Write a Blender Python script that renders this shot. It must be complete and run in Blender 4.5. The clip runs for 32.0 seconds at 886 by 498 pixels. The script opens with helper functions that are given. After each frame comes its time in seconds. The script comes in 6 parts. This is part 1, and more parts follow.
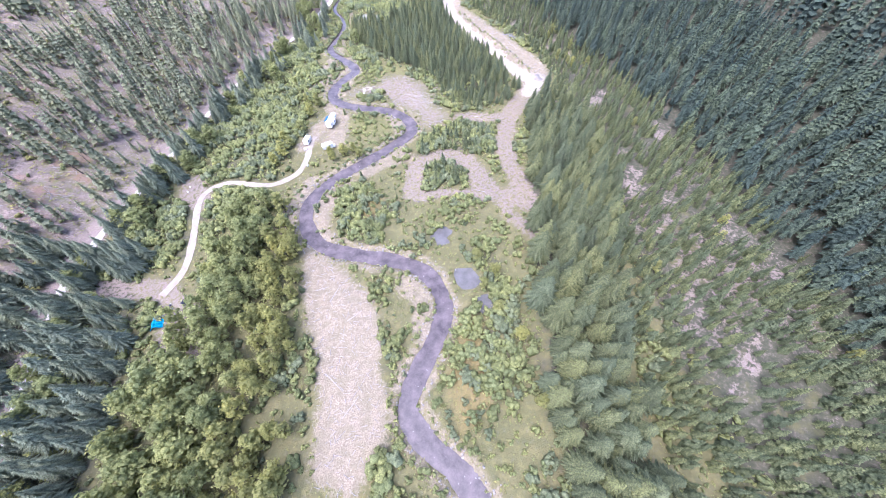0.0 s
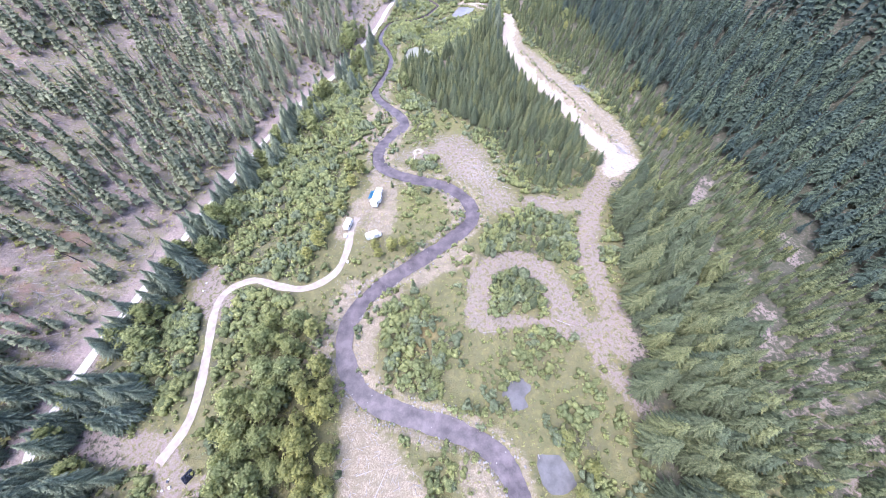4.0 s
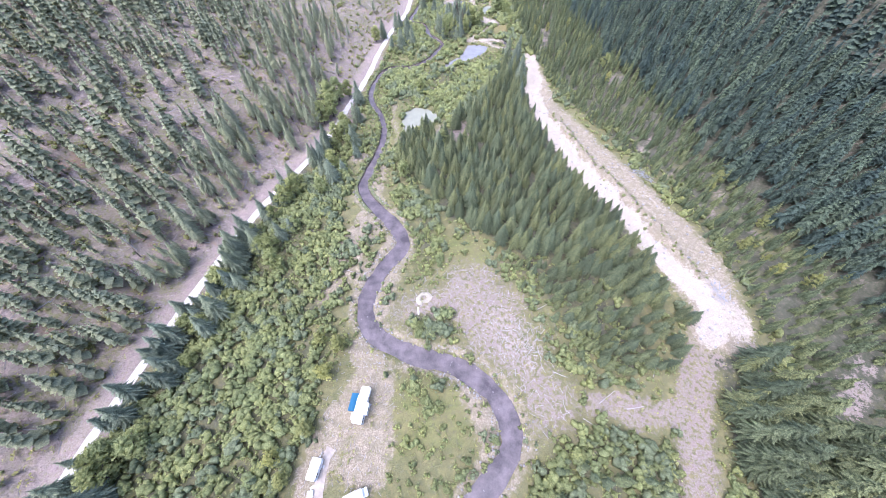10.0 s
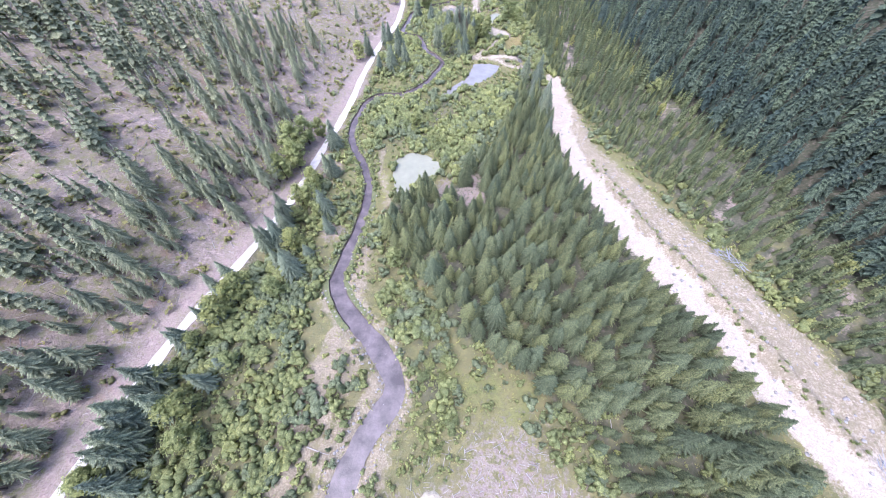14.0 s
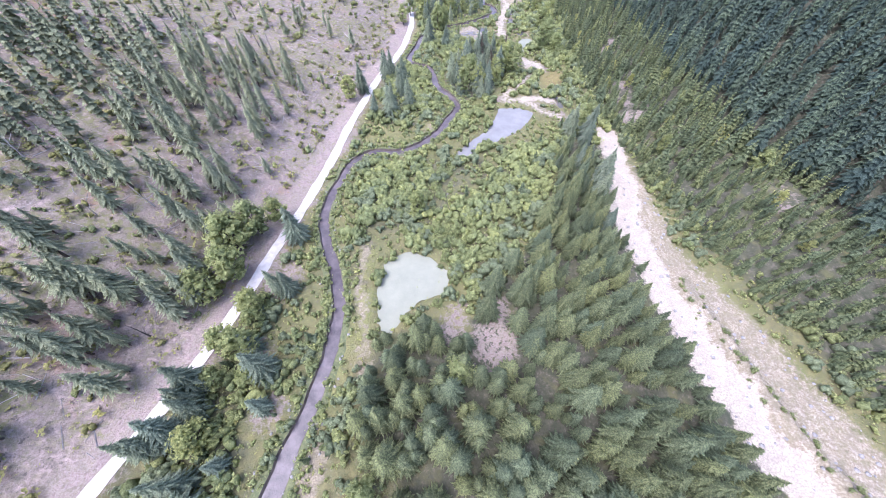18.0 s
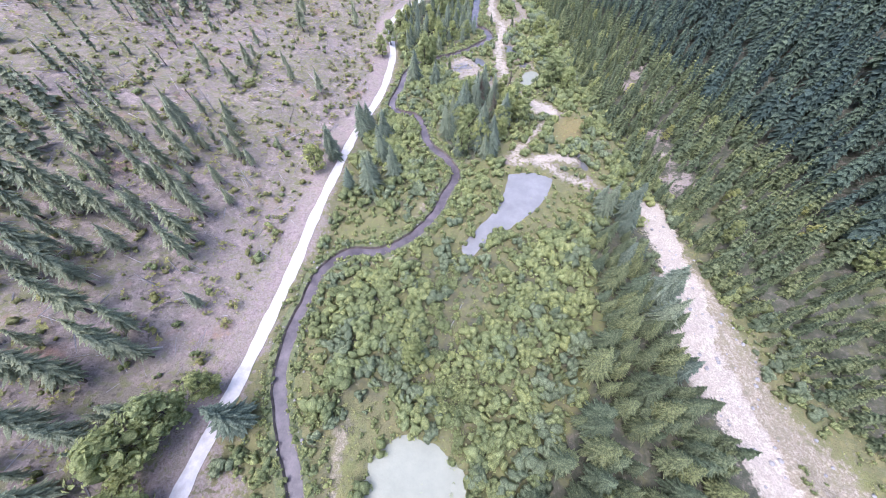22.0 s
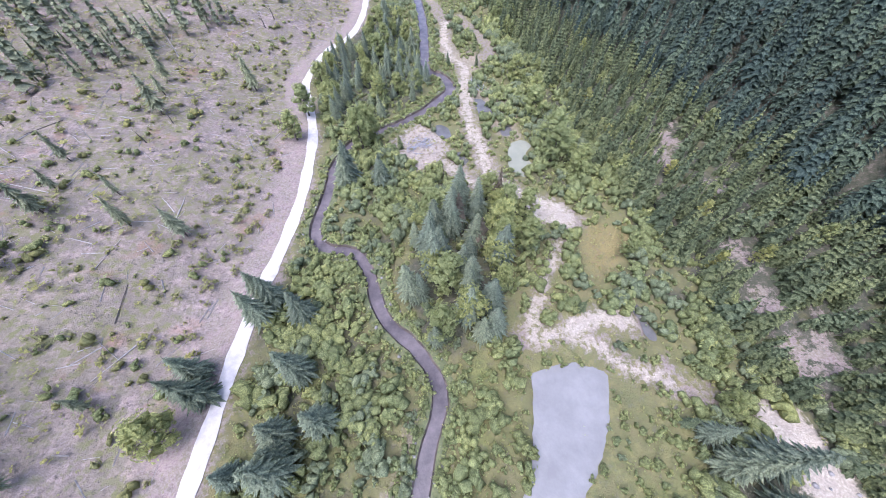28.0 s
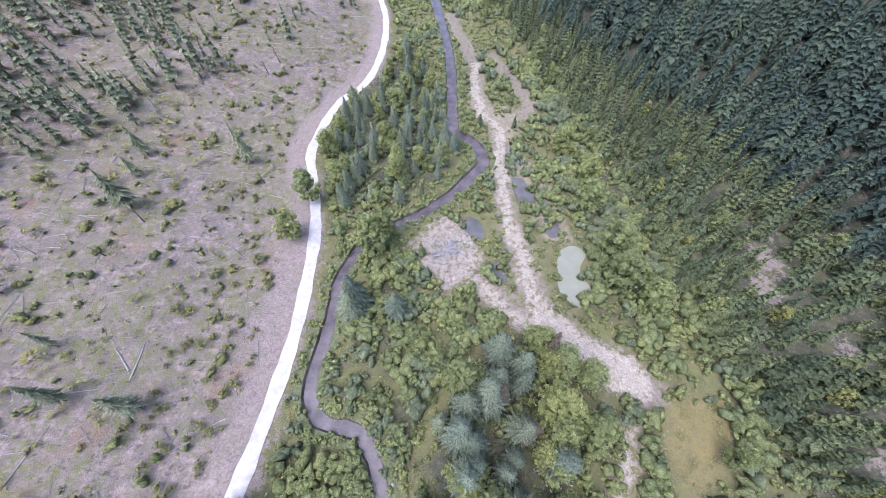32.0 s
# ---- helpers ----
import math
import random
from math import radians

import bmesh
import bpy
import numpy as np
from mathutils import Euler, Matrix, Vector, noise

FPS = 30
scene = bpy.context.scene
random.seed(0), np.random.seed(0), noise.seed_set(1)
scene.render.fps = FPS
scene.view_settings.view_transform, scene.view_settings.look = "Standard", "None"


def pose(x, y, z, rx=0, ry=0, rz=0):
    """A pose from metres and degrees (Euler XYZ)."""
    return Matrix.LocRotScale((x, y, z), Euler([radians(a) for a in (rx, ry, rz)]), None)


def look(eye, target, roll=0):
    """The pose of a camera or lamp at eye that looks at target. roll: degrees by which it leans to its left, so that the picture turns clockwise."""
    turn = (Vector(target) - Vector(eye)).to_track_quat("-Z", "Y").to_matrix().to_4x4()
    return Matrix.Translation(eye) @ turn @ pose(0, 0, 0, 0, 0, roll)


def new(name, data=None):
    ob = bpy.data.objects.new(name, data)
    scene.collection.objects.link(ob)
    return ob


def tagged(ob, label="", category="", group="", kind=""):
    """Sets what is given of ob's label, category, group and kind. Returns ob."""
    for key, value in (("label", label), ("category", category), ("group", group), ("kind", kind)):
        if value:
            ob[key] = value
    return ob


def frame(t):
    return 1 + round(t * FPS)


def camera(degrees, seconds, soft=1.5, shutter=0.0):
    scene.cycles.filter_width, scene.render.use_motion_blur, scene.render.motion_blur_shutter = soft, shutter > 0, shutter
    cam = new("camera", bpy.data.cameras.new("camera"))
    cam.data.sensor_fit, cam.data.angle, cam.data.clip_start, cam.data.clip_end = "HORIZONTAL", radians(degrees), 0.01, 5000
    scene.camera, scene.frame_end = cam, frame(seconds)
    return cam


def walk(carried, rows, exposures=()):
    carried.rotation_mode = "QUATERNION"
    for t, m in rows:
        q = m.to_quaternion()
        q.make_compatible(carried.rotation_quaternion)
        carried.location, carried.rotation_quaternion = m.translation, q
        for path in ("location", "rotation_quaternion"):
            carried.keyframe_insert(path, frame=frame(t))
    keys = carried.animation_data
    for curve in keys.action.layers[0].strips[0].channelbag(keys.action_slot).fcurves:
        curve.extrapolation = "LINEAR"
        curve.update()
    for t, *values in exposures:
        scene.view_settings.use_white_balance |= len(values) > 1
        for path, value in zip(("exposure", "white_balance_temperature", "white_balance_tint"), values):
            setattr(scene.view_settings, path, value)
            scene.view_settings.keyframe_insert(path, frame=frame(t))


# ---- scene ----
cam = camera(108.92, 32.0, soft=0.85)

# ---- the flight: seconds, place, turn ----
FLIGHT = [
    (0, 0.00, -0.00, 88.36, 35.00, 0.79, -1.31), (0.5, -3.95, 10.99, 88.86, 34.74, 0.49, 0.40),
    (1, -9.48, 22.32, 89.43, 34.69, 0.13, 2.80), (1.5, -12.81, 28.70, 90.25, 34.48, -0.07, 3.17),
    (2, -14.72, 32.75, 91.09, 34.38, -0.21, 3.57), (2.5, -16.08, 36.96, 91.81, 34.38, -0.21, 3.75),
    (3, -17.31, 41.15, 92.44, 34.42, -0.17, 3.67), (3.5, -18.53, 45.17, 92.94, 34.47, -0.19, 3.54),
    (5.5, -22.15, 67.71, 91.43, 35.63, 0.09, 3.22), (6, -23.12, 74.18, 91.21, 35.58, 0.19, 3.13),
    (6.5, -23.85, 80.88, 91.29, 35.52, 0.25, 3.11), (7, -24.33, 87.48, 91.53, 35.39, 0.29, 3.20),
    (7.5, -24.92, 93.76, 91.88, 35.19, 0.29, 3.22), (8, -25.68, 99.69, 92.21, 34.90, 0.27, 3.20),
    (8.5, -26.20, 105.82, 92.42, 34.67, 0.26, 3.24), (9, -26.84, 112.14, 92.35, 34.40, 0.25, 3.27),
    (9.5, -28.02, 118.72, 91.65, 34.22, 0.11, 3.12), (10, -29.31, 124.68, 90.54, 34.18, 0.08, 2.90),
    (10.5, -30.52, 131.03, 89.21, 34.12, 0.09, 2.67), (11, -31.61, 137.38, 87.93, 34.00, 0.13, 2.42),
    (11.5, -32.10, 143.71, 86.61, 33.94, 0.07, 2.28), (12, -32.61, 149.62, 85.42, 33.84, -0.07, 2.32),
    (12.5, -33.12, 155.29, 84.31, 33.77, -0.22, 2.32), (13, -33.92, 160.95, 82.85, 33.93, -0.25, 2.04),
    (13.5, -34.76, 167.06, 80.86, 34.00, -0.16, 1.77), (15.5, -35.74, 196.15, 70.82, 34.39, -0.48, 2.88),
    (16, -36.02, 202.28, 69.39, 34.52, -0.45, 3.19), (16.5, -36.51, 208.27, 68.47, 34.62, -0.44, 3.45),
    (17, -37.00, 214.03, 67.79, 34.90, -0.49, 3.80), (17.5, -37.49, 219.85, 67.26, 35.01, -0.52, 4.21),
    (18, -38.05, 225.29, 66.95, 34.95, -0.47, 4.45), (18.5, -38.65, 230.96, 66.74, 34.76, -0.36, 4.49),
    (19, -38.97, 236.36, 66.66, 34.56, -0.13, 4.49), (19.5, -39.49, 241.59, 66.66, 34.41, 0.09, 4.43),
    (20, -40.07, 246.49, 66.59, 34.28, 0.11, 4.44), (20.5, -40.77, 251.14, 66.52, 34.23, 0.04, 4.39),
    (21, -41.53, 255.53, 66.30, 34.29, -0.13, 4.36), (21.5, -42.56, 259.79, 65.62, 34.50, -0.37, 3.93),
    (22, -43.24, 265.84, 64.20, 34.81, -0.39, 1.50), (22.5, -43.66, 271.41, 63.51, 34.84, -0.19, -2.09),
    (23, -44.20, 275.93, 63.75, 34.67, -0.01, -4.90), (23.5, -44.81, 281.12, 64.32, 34.38, 0.22, -7.52),
    (24, -45.25, 286.64, 64.85, 33.95, 0.31, -8.88), (24.5, -45.56, 291.95, 65.31, 33.68, 0.31, -9.39),
    (25, -46.13, 296.84, 65.41, 33.47, 0.25, -9.79), (25.5, -46.32, 302.14, 64.45, 33.60, 0.27, -10.79),
    (27.5, -41.71, 321.92, 56.20, 34.94, -0.44, -7.82), (28, -41.93, 327.01, 55.52, 35.05, -0.16, -7.67),
    (28.5, -41.94, 332.28, 55.48, 34.83, 0.05, -7.69), (29, -41.75, 337.16, 55.90, 34.52, 0.15, -7.48),
    (29.5, -41.69, 341.99, 56.31, 34.24, 0.17, -7.13), (30, -41.73, 346.44, 56.55, 34.16, 0.18, -6.75),
    (30.5, -41.85, 350.74, 56.56, 34.19, 0.08, -6.36), (31, -41.96, 354.83, 56.91, 34.19, 0.04, -5.98),
    (31.5, -42.07, 358.43, 57.66, 34.20, -0.04, -5.19), (32, -42.22, 361.95, 58.55, 34.24, -0.01, -4.72),
]
walk(cam, [(r[0], pose(*r[1:])) for r in FLIGHT],
     exposures=[(0.0, 1.94, 5420, 23), (8.0, 1.77, 5400, 20), (12.0, 1.76, 5400, 20), (16.0, 1.80, 5400, 20), (21.0, 1.66, 5400, 19), (26.0, 1.48, 5420, 18), (29.0, 1.47, 5400, 18), (32.0, 1.30, 5400, 17)])

# ---- light: an overcast afternoon, a veiled sun high on the left ----
world = bpy.data.worlds.new("overcast_sky")
scene.world = world
world.use_nodes = True
wn = world.node_tree.nodes
sky = wn.new("ShaderNodeTexSky")
sky.sky_type = "NISHITA"
sky.sun_disc = False
sky.sun_elevation = radians(66)
sky.sun_rotation = radians(232)
sky.air_density, sky.dust_density, sky.ozone_density = 1.0, 4.0, 1.0
world.node_tree.links.new(sky.outputs[0], wn["Background"].inputs[0])
wn["Background"].inputs[1].default_value = 0.15
sun_data = bpy.data.lights.new("sun", "SUN")
sun_data.energy, sun_data.angle, sun_data.color = 1.1, radians(60), (1.0, 0.96, 0.92)
sun = new("sun", sun_data)
sun.matrix_world = look((-45, -35, 130), (0, 0, 0))


# ---- materials ----
def material(name, rough=0.9, metal=0.0, spec=0.3):
    m = bpy.data.materials.new(name)
    m.use_nodes = True
    b = m.node_tree.nodes["Principled BSDF"]
    b.inputs["Roughness"].default_value = rough
    b.inputs["Metallic"].default_value = metal
    b.inputs["Specular IOR Level"].default_value = spec
    return m, m.node_tree, b


def rgb(c):
    return (*c, 1.0)


def noise_fac(nt, scale, detail=4.0, rough=0.6, lo=0.35, hi=0.65, coord="Object"):
    tc = nt.nodes.new("ShaderNodeTexCoord")
    n = nt.nodes.new("ShaderNodeTexNoise")
    n.inputs["Scale"].default_value = scale
    n.inputs["Detail"].default_value = detail
    n.inputs["Roughness"].default_value = rough
    nt.links.new(tc.outputs[coord], n.inputs["Vector"])
    r = nt.nodes.new("ShaderNodeMapRange")
    r.inputs["From Min"].default_value, r.inputs["From Max"].default_value = lo, hi
    nt.links.new(n.outputs["Fac"], r.inputs["Value"])
    return r.outputs["Result"]


def value_of(nt, name):
    a = nt.nodes.new("ShaderNodeAttribute")
    a.attribute_name = name
    return a.outputs["Fac"]


def math_node(nt, op, a, b):
    n = nt.nodes.new("ShaderNodeMath")
    n.operation = op
    n.use_clamp = True
    for i, v in enumerate((a, b)):
        if isinstance(v, (int, float)):
            n.inputs[i].default_value = v
        else:
            nt.links.new(v, n.inputs[i])
    return n.outputs[0]


def mix(nt, fac, a, b):
    n = nt.nodes.new("ShaderNodeMix")
    n.data_type = "RGBA"
    for sock, v in ((n.inputs["Factor"], fac), (n.inputs["A"], a), (n.inputs["B"], b)):
        if isinstance(v, tuple):
            sock.default_value = rgb(v)
        elif isinstance(v, (int, float)):
            sock.default_value = v
        else:
            nt.links.new(v, sock)
    return n.outputs["Result"]


def bump(nt, b, height, strength=0.5, distance=0.1):
    n = nt.nodes.new("ShaderNodeBump")
    n.inputs["Strength"].default_value, n.inputs["Distance"].default_value = strength, distance
    nt.links.new(height, n.inputs["Height"])
    nt.links.new(n.outputs["Normal"], b.inputs["Normal"])


def ragged(nt, name, fac, amount=0.56):
    """A zone's weight with a broken edge."""
    a = nt.nodes.new("ShaderNodeMath")
    a.operation = "MULTIPLY_ADD"
    nt.links.new(fac, a.inputs[0])
    a.inputs[1].default_value, a.inputs[2].default_value = amount, -amount / 2
    s = nt.nodes.new("ShaderNodeMath")
    s.operation = "ADD"
    nt.links.new(value_of(nt, name), s.inputs[0])
    nt.links.new(a.outputs[0], s.inputs[1])
    r = nt.nodes.new("ShaderNodeMapRange")
    r.inputs["From Min"].default_value, r.inputs["From Max"].default_value = 0.3, 0.7
    nt.links.new(s.outputs[0], r.inputs["Value"])
    return r.outputs["Result"]


def ground_material():
    m, nt, b = material("valley_ground", 0.95, spec=0.1)
    large, mid = noise_fac(nt, 0.035, 5), noise_fac(nt, 0.22, 5, 0.65)
    fine, grit = noise_fac(nt, 0.85, 6, 0.75, 0.40, 0.60), noise_fac(nt, 2.6, 4, 0.75, 0.40, 0.60)
    streak = noise_fac(nt, 0.42, 7, 0.8, 0.44, 0.56)
    meadow = mix(nt, mid, (0.108, 0.108, 0.048), (0.165, 0.142, 0.070))
    meadow = mix(nt, math_node(nt, "MULTIPLY", fine, 0.8), meadow, (0.088, 0.108, 0.046))
    meadow = mix(nt, math_node(nt, "MULTIPLY", noise_fac(nt, 0.5, 4, 0.7, 0.50, 0.60), 0.7), meadow, (0.208, 0.182, 0.078))
    meadow = mix(nt, math_node(nt, "MULTIPLY", grit, 0.3), meadow, (0.200, 0.184, 0.084))
    meadow = mix(nt, math_node(nt, "MULTIPLY", large, 0.4), meadow, (0.172, 0.148, 0.084))
    bright = mix(nt, fine, (0.205, 0.202, 0.074), (0.098, 0.114, 0.044))
    bright = mix(nt, math_node(nt, "MULTIPLY", mid, 0.6), bright, (0.185, 0.150, 0.080))
    hill = mix(nt, fine, (0.352, 0.274, 0.246), (0.124, 0.096, 0.082))
    hill = mix(nt, math_node(nt, "MULTIPLY", streak, 0.6), hill, (0.155, 0.134, 0.105))
    hill = mix(nt, math_node(nt, "MULTIPLY", grit, 0.4), hill, (0.400, 0.322, 0.290))
    hill = mix(nt, math_node(nt, "MULTIPLY", noise_fac(nt, 0.30, 5, 0.7, 0.46, 0.56), 0.55), hill, (0.150, 0.126, 0.105))
    patchy = noise_fac(nt, 0.045, 6, 0.7, 0.42, 0.56)
    dots = noise_fac(nt, 0.75, 3, 0.6, 0.50, 0.58)
    hill = mix(nt, math_node(nt, "MULTIPLY", patchy, 0.40), hill, (0.195, 0.175, 0.105))
    hill = mix(nt, math_node(nt, "MULTIPLY", math_node(nt, "MULTIPLY", dots, math_node(nt, "ADD", patchy, 0.25)), 0.85), hill, (0.165, 0.162, 0.072))
    hill = mix(nt, math_node(nt, "MULTIPLY", noise_fac(nt, 0.06, 6, 0.75, 0.57, 0.66), 0.6), hill, (0.260, 0.155, 0.110))
    hill = mix(nt, math_node(nt, "MULTIPLY", noise_fac(nt, 1.1, 3, 0.6, 0.60, 0.68), 0.7), hill, (0.075, 0.068, 0.055))
    ochre = mix(nt, fine, (0.300, 0.222, 0.088), (0.170, 0.140, 0.062))
    floor = mix(nt, fine, (0.062, 0.066, 0.042), (0.105, 0.098, 0.072))
    dirt = mix(nt, fine, (0.315, 0.232, 0.218), (0.160, 0.120, 0.108))
    dirt = mix(nt, math_node(nt, "MULTIPLY", streak, 0.55), dirt, (0.185, 0.165, 0.110))
    dirt = mix(nt, math_node(nt, "MULTIPLY", grit, 0.4), dirt, (0.400, 0.340, 0.300))
    straw = mix(nt, grit, (0.385, 0.322, 0.242), (0.195, 0.155, 0.112))
    straw = mix(nt, math_node(nt, "MULTIPLY", streak, 0.65), straw, (0.175, 0.145, 0.098))
    straw = mix(nt, math_node(nt, "MULTIPLY", mid, 0.35), straw, (0.220, 0.195, 0.120))
    gravel = mix(nt, grit, (0.470, 0.408, 0.325), (0.300, 0.252, 0.196))
    gravel = mix(nt, math_node(nt, "MULTIPLY", streak, 0.45), gravel, (0.290, 0.240, 0.205))
    c = meadow
    for name, colour in (("grass", bright), ("slope", hill), ("woods_shade", floor), ("ochre", ochre), ("dirt", dirt), ("straw", straw), ("gravel", gravel)):
        c = mix(nt, ragged(nt, name, mid if name in ("slope", "woods_shade") else fine, 0.85 if name == "dirt" else 0.56), c, colour)
    nt.links.new(c, b.inputs["Base Color"])
    bump(nt, b, grit, 0.5, 0.2)
    return m


def plain_material(name, a, c, scale=1.0, rough=0.9, metal=0.0, spec=0.3, depth=0.05):
    m, nt, b = material(name, rough, metal, spec)
    f = noise_fac(nt, scale, 5, 0.65)
    nt.links.new(mix(nt, f, a, c), b.inputs["Base Color"])
    if depth:
        bump(nt, b, f, 0.4, depth)
    return m


def foliage_material(name, dark, light, other=None, shade=0.3, through_light=0.35, grain_scale=3.6, grain_depth=0.6):
    """Leaves: colour by plant (its tint and its object), by painted lightness, by bough and by grain; some light passes
    through.
    """
    m, nt, b = material(name, 0.8, spec=0.15)
    info = nt.nodes.new("ShaderNodeObjectInfo")
    geo = nt.nodes.new("ShaderNodeNewGeometry")
    add = nt.nodes.new("ShaderNodeMath")
    add.operation = "ADD"
    nt.links.new(value_of(nt, "tint"), add.inputs[0])
    nt.links.new(info.outputs["Random"], add.inputs[1])
    whole = math_node(nt, "FRACT", add.outputs[0], 0)
    seven = nt.nodes.new("ShaderNodeMath")
    seven.operation = "MULTIPLY"
    nt.links.new(add.outputs[0], seven.inputs[0])
    seven.inputs[1].default_value = 7.3
    hue = math_node(nt, "FRACT", seven.outputs[0], 0)
    light_c = mix(nt, math_node(nt, "MULTIPLY", hue, 0.85), light, other or light)
    # Light painted in: dark bases and hollows run to pale tops and ends.
    fac = math_node(nt, "MULTIPLY", math_node(nt, "ADD", whole, 0.38), math_node(nt, "ADD", value_of(nt, "lightness"), 0.22))
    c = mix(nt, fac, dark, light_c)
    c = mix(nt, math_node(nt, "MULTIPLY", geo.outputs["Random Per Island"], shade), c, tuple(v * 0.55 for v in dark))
    grain = nt.nodes.new("ShaderNodeTexNoise")
    grain.inputs["Scale"].default_value, grain.inputs["Detail"].default_value = 2.2, 3
    nt.links.new(geo.outputs["Position"], grain.inputs["Vector"])
    r = nt.nodes.new("ShaderNodeMapRange")
    r.inputs["From Min"].default_value, r.inputs["From Max"].default_value = 0.38, 0.62
    nt.links.new(grain.outputs["Fac"], r.inputs["Value"])
    c = mix(nt, math_node(nt, "MULTIPLY", r.outputs["Result"], 0.35), c, light_c)
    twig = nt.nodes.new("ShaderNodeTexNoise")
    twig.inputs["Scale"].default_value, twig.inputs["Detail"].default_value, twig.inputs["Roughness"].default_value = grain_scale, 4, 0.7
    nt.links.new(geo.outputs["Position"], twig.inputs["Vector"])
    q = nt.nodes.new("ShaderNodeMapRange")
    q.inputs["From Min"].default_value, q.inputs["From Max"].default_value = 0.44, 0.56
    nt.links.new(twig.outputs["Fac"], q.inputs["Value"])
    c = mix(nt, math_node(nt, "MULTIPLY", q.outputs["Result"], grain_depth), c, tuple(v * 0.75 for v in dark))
    nt.links.new(c, b.inputs["Base Color"])
    bump(nt, b, twig.outputs["Fac"], 0.9, 0.35)
    t = nt.nodes.new("ShaderNodeBsdfTranslucent")
    nt.links.new(c, t.inputs["Color"])
    x = nt.nodes.new("ShaderNodeMixShader")
    x.inputs[0].default_value = through_light
    nt.links.new(b.outputs[0], x.inputs[1])
    nt.links.new(t.outputs[0], x.inputs[2])
    nt.links.new(x.outputs[0], nt.nodes["Material Output"].inputs["Surface"])
    return m


GROUND = ground_material()
ROAD = plain_material("pale_road_gravel", (0.52, 0.48, 0.45), (0.38, 0.345, 0.32), 0.6, depth=0.04)
TRACK = plain_material("packed_dirt", (0.36, 0.31, 0.262), (0.25, 0.21, 0.172), 0.5, depth=0.04)
TURF = plain_material("bank_turf", (0.150, 0.152, 0.070), (0.070, 0.084, 0.038), 2.2)
EARTH = plain_material("dark_bank_earth", (0.150, 0.118, 0.095), (0.045, 0.036, 0.030), 0.45)
BARK = plain_material("grey_bark", (0.11, 0.085, 0.07), (0.05, 0.04, 0.033), 3.0)
DEAD = plain_material("bleached_dead_wood", (0.40, 0.365, 0.345), (0.22, 0.20, 0.19), 2.0)
CHAR = plain_material("charred_dark_wood", (0.10, 0.085, 0.075), (0.035, 0.03, 0.028), 2.0)
STONE = plain_material("pale_river_stone", (0.33, 0.305, 0.29), (0.19, 0.175, 0.165), 1.5)
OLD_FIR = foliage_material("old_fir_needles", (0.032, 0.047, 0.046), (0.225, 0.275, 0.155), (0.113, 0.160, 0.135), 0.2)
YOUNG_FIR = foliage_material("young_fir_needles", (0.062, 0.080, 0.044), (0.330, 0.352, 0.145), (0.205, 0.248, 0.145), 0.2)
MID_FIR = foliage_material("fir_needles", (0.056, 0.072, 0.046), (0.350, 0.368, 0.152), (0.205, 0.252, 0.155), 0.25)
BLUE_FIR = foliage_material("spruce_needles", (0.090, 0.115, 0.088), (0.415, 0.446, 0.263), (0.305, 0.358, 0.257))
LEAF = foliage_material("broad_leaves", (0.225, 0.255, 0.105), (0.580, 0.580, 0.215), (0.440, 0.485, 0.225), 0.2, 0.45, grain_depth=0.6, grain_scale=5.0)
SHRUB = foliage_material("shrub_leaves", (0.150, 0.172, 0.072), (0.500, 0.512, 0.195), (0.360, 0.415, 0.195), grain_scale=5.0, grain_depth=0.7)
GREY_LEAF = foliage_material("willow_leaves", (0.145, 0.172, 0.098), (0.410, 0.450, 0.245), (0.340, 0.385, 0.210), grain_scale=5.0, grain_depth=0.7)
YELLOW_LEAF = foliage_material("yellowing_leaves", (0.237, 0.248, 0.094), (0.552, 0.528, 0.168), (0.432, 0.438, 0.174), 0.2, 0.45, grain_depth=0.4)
SLOPE_NEEDLES = foliage_material("slope_fir_needles", (0.180, 0.192, 0.122), (0.455, 0.470, 0.265), (0.375, 0.405, 0.265), 0.2)
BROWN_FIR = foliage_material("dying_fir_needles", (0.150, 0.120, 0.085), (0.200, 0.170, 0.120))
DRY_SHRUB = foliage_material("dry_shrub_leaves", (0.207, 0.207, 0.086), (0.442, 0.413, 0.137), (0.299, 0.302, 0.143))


def water_material(name, deep, silt, rough, spec=0.5):
    m, nt, b = material(name, rough, spec=spec)
    nt.links.new(mix(nt, noise_fac(nt, 0.25, 5, 0.7), deep, silt), b.inputs["Base Color"])
    b.inputs["IOR"].default_value = 1.33
    bump(nt, b, noise_fac(nt, 1.8, 3, 0.6), 0.25, 0.05)
    return m


RIVER = water_material("river_water", (0.062, 0.052, 0.055), (0.150, 0.124, 0.124), 0.2, 0.38)
POND = water_material("milky_pond_water", (0.250, 0.248, 0.188), (0.215, 0.214, 0.162), 0.25, 0.2)
POOL = water_material("grey_pool_water", (0.150, 0.142, 0.138), (0.085, 0.080, 0.076), 0.14, 0.42)
# Base colour lightened to carry the bright sky mirrored in the long pond.
LONG_WATER = water_material("sky_pale_pool_water", (0.225, 0.215, 0.205), (0.175, 0.166, 0.160), 0.14, 0.42)

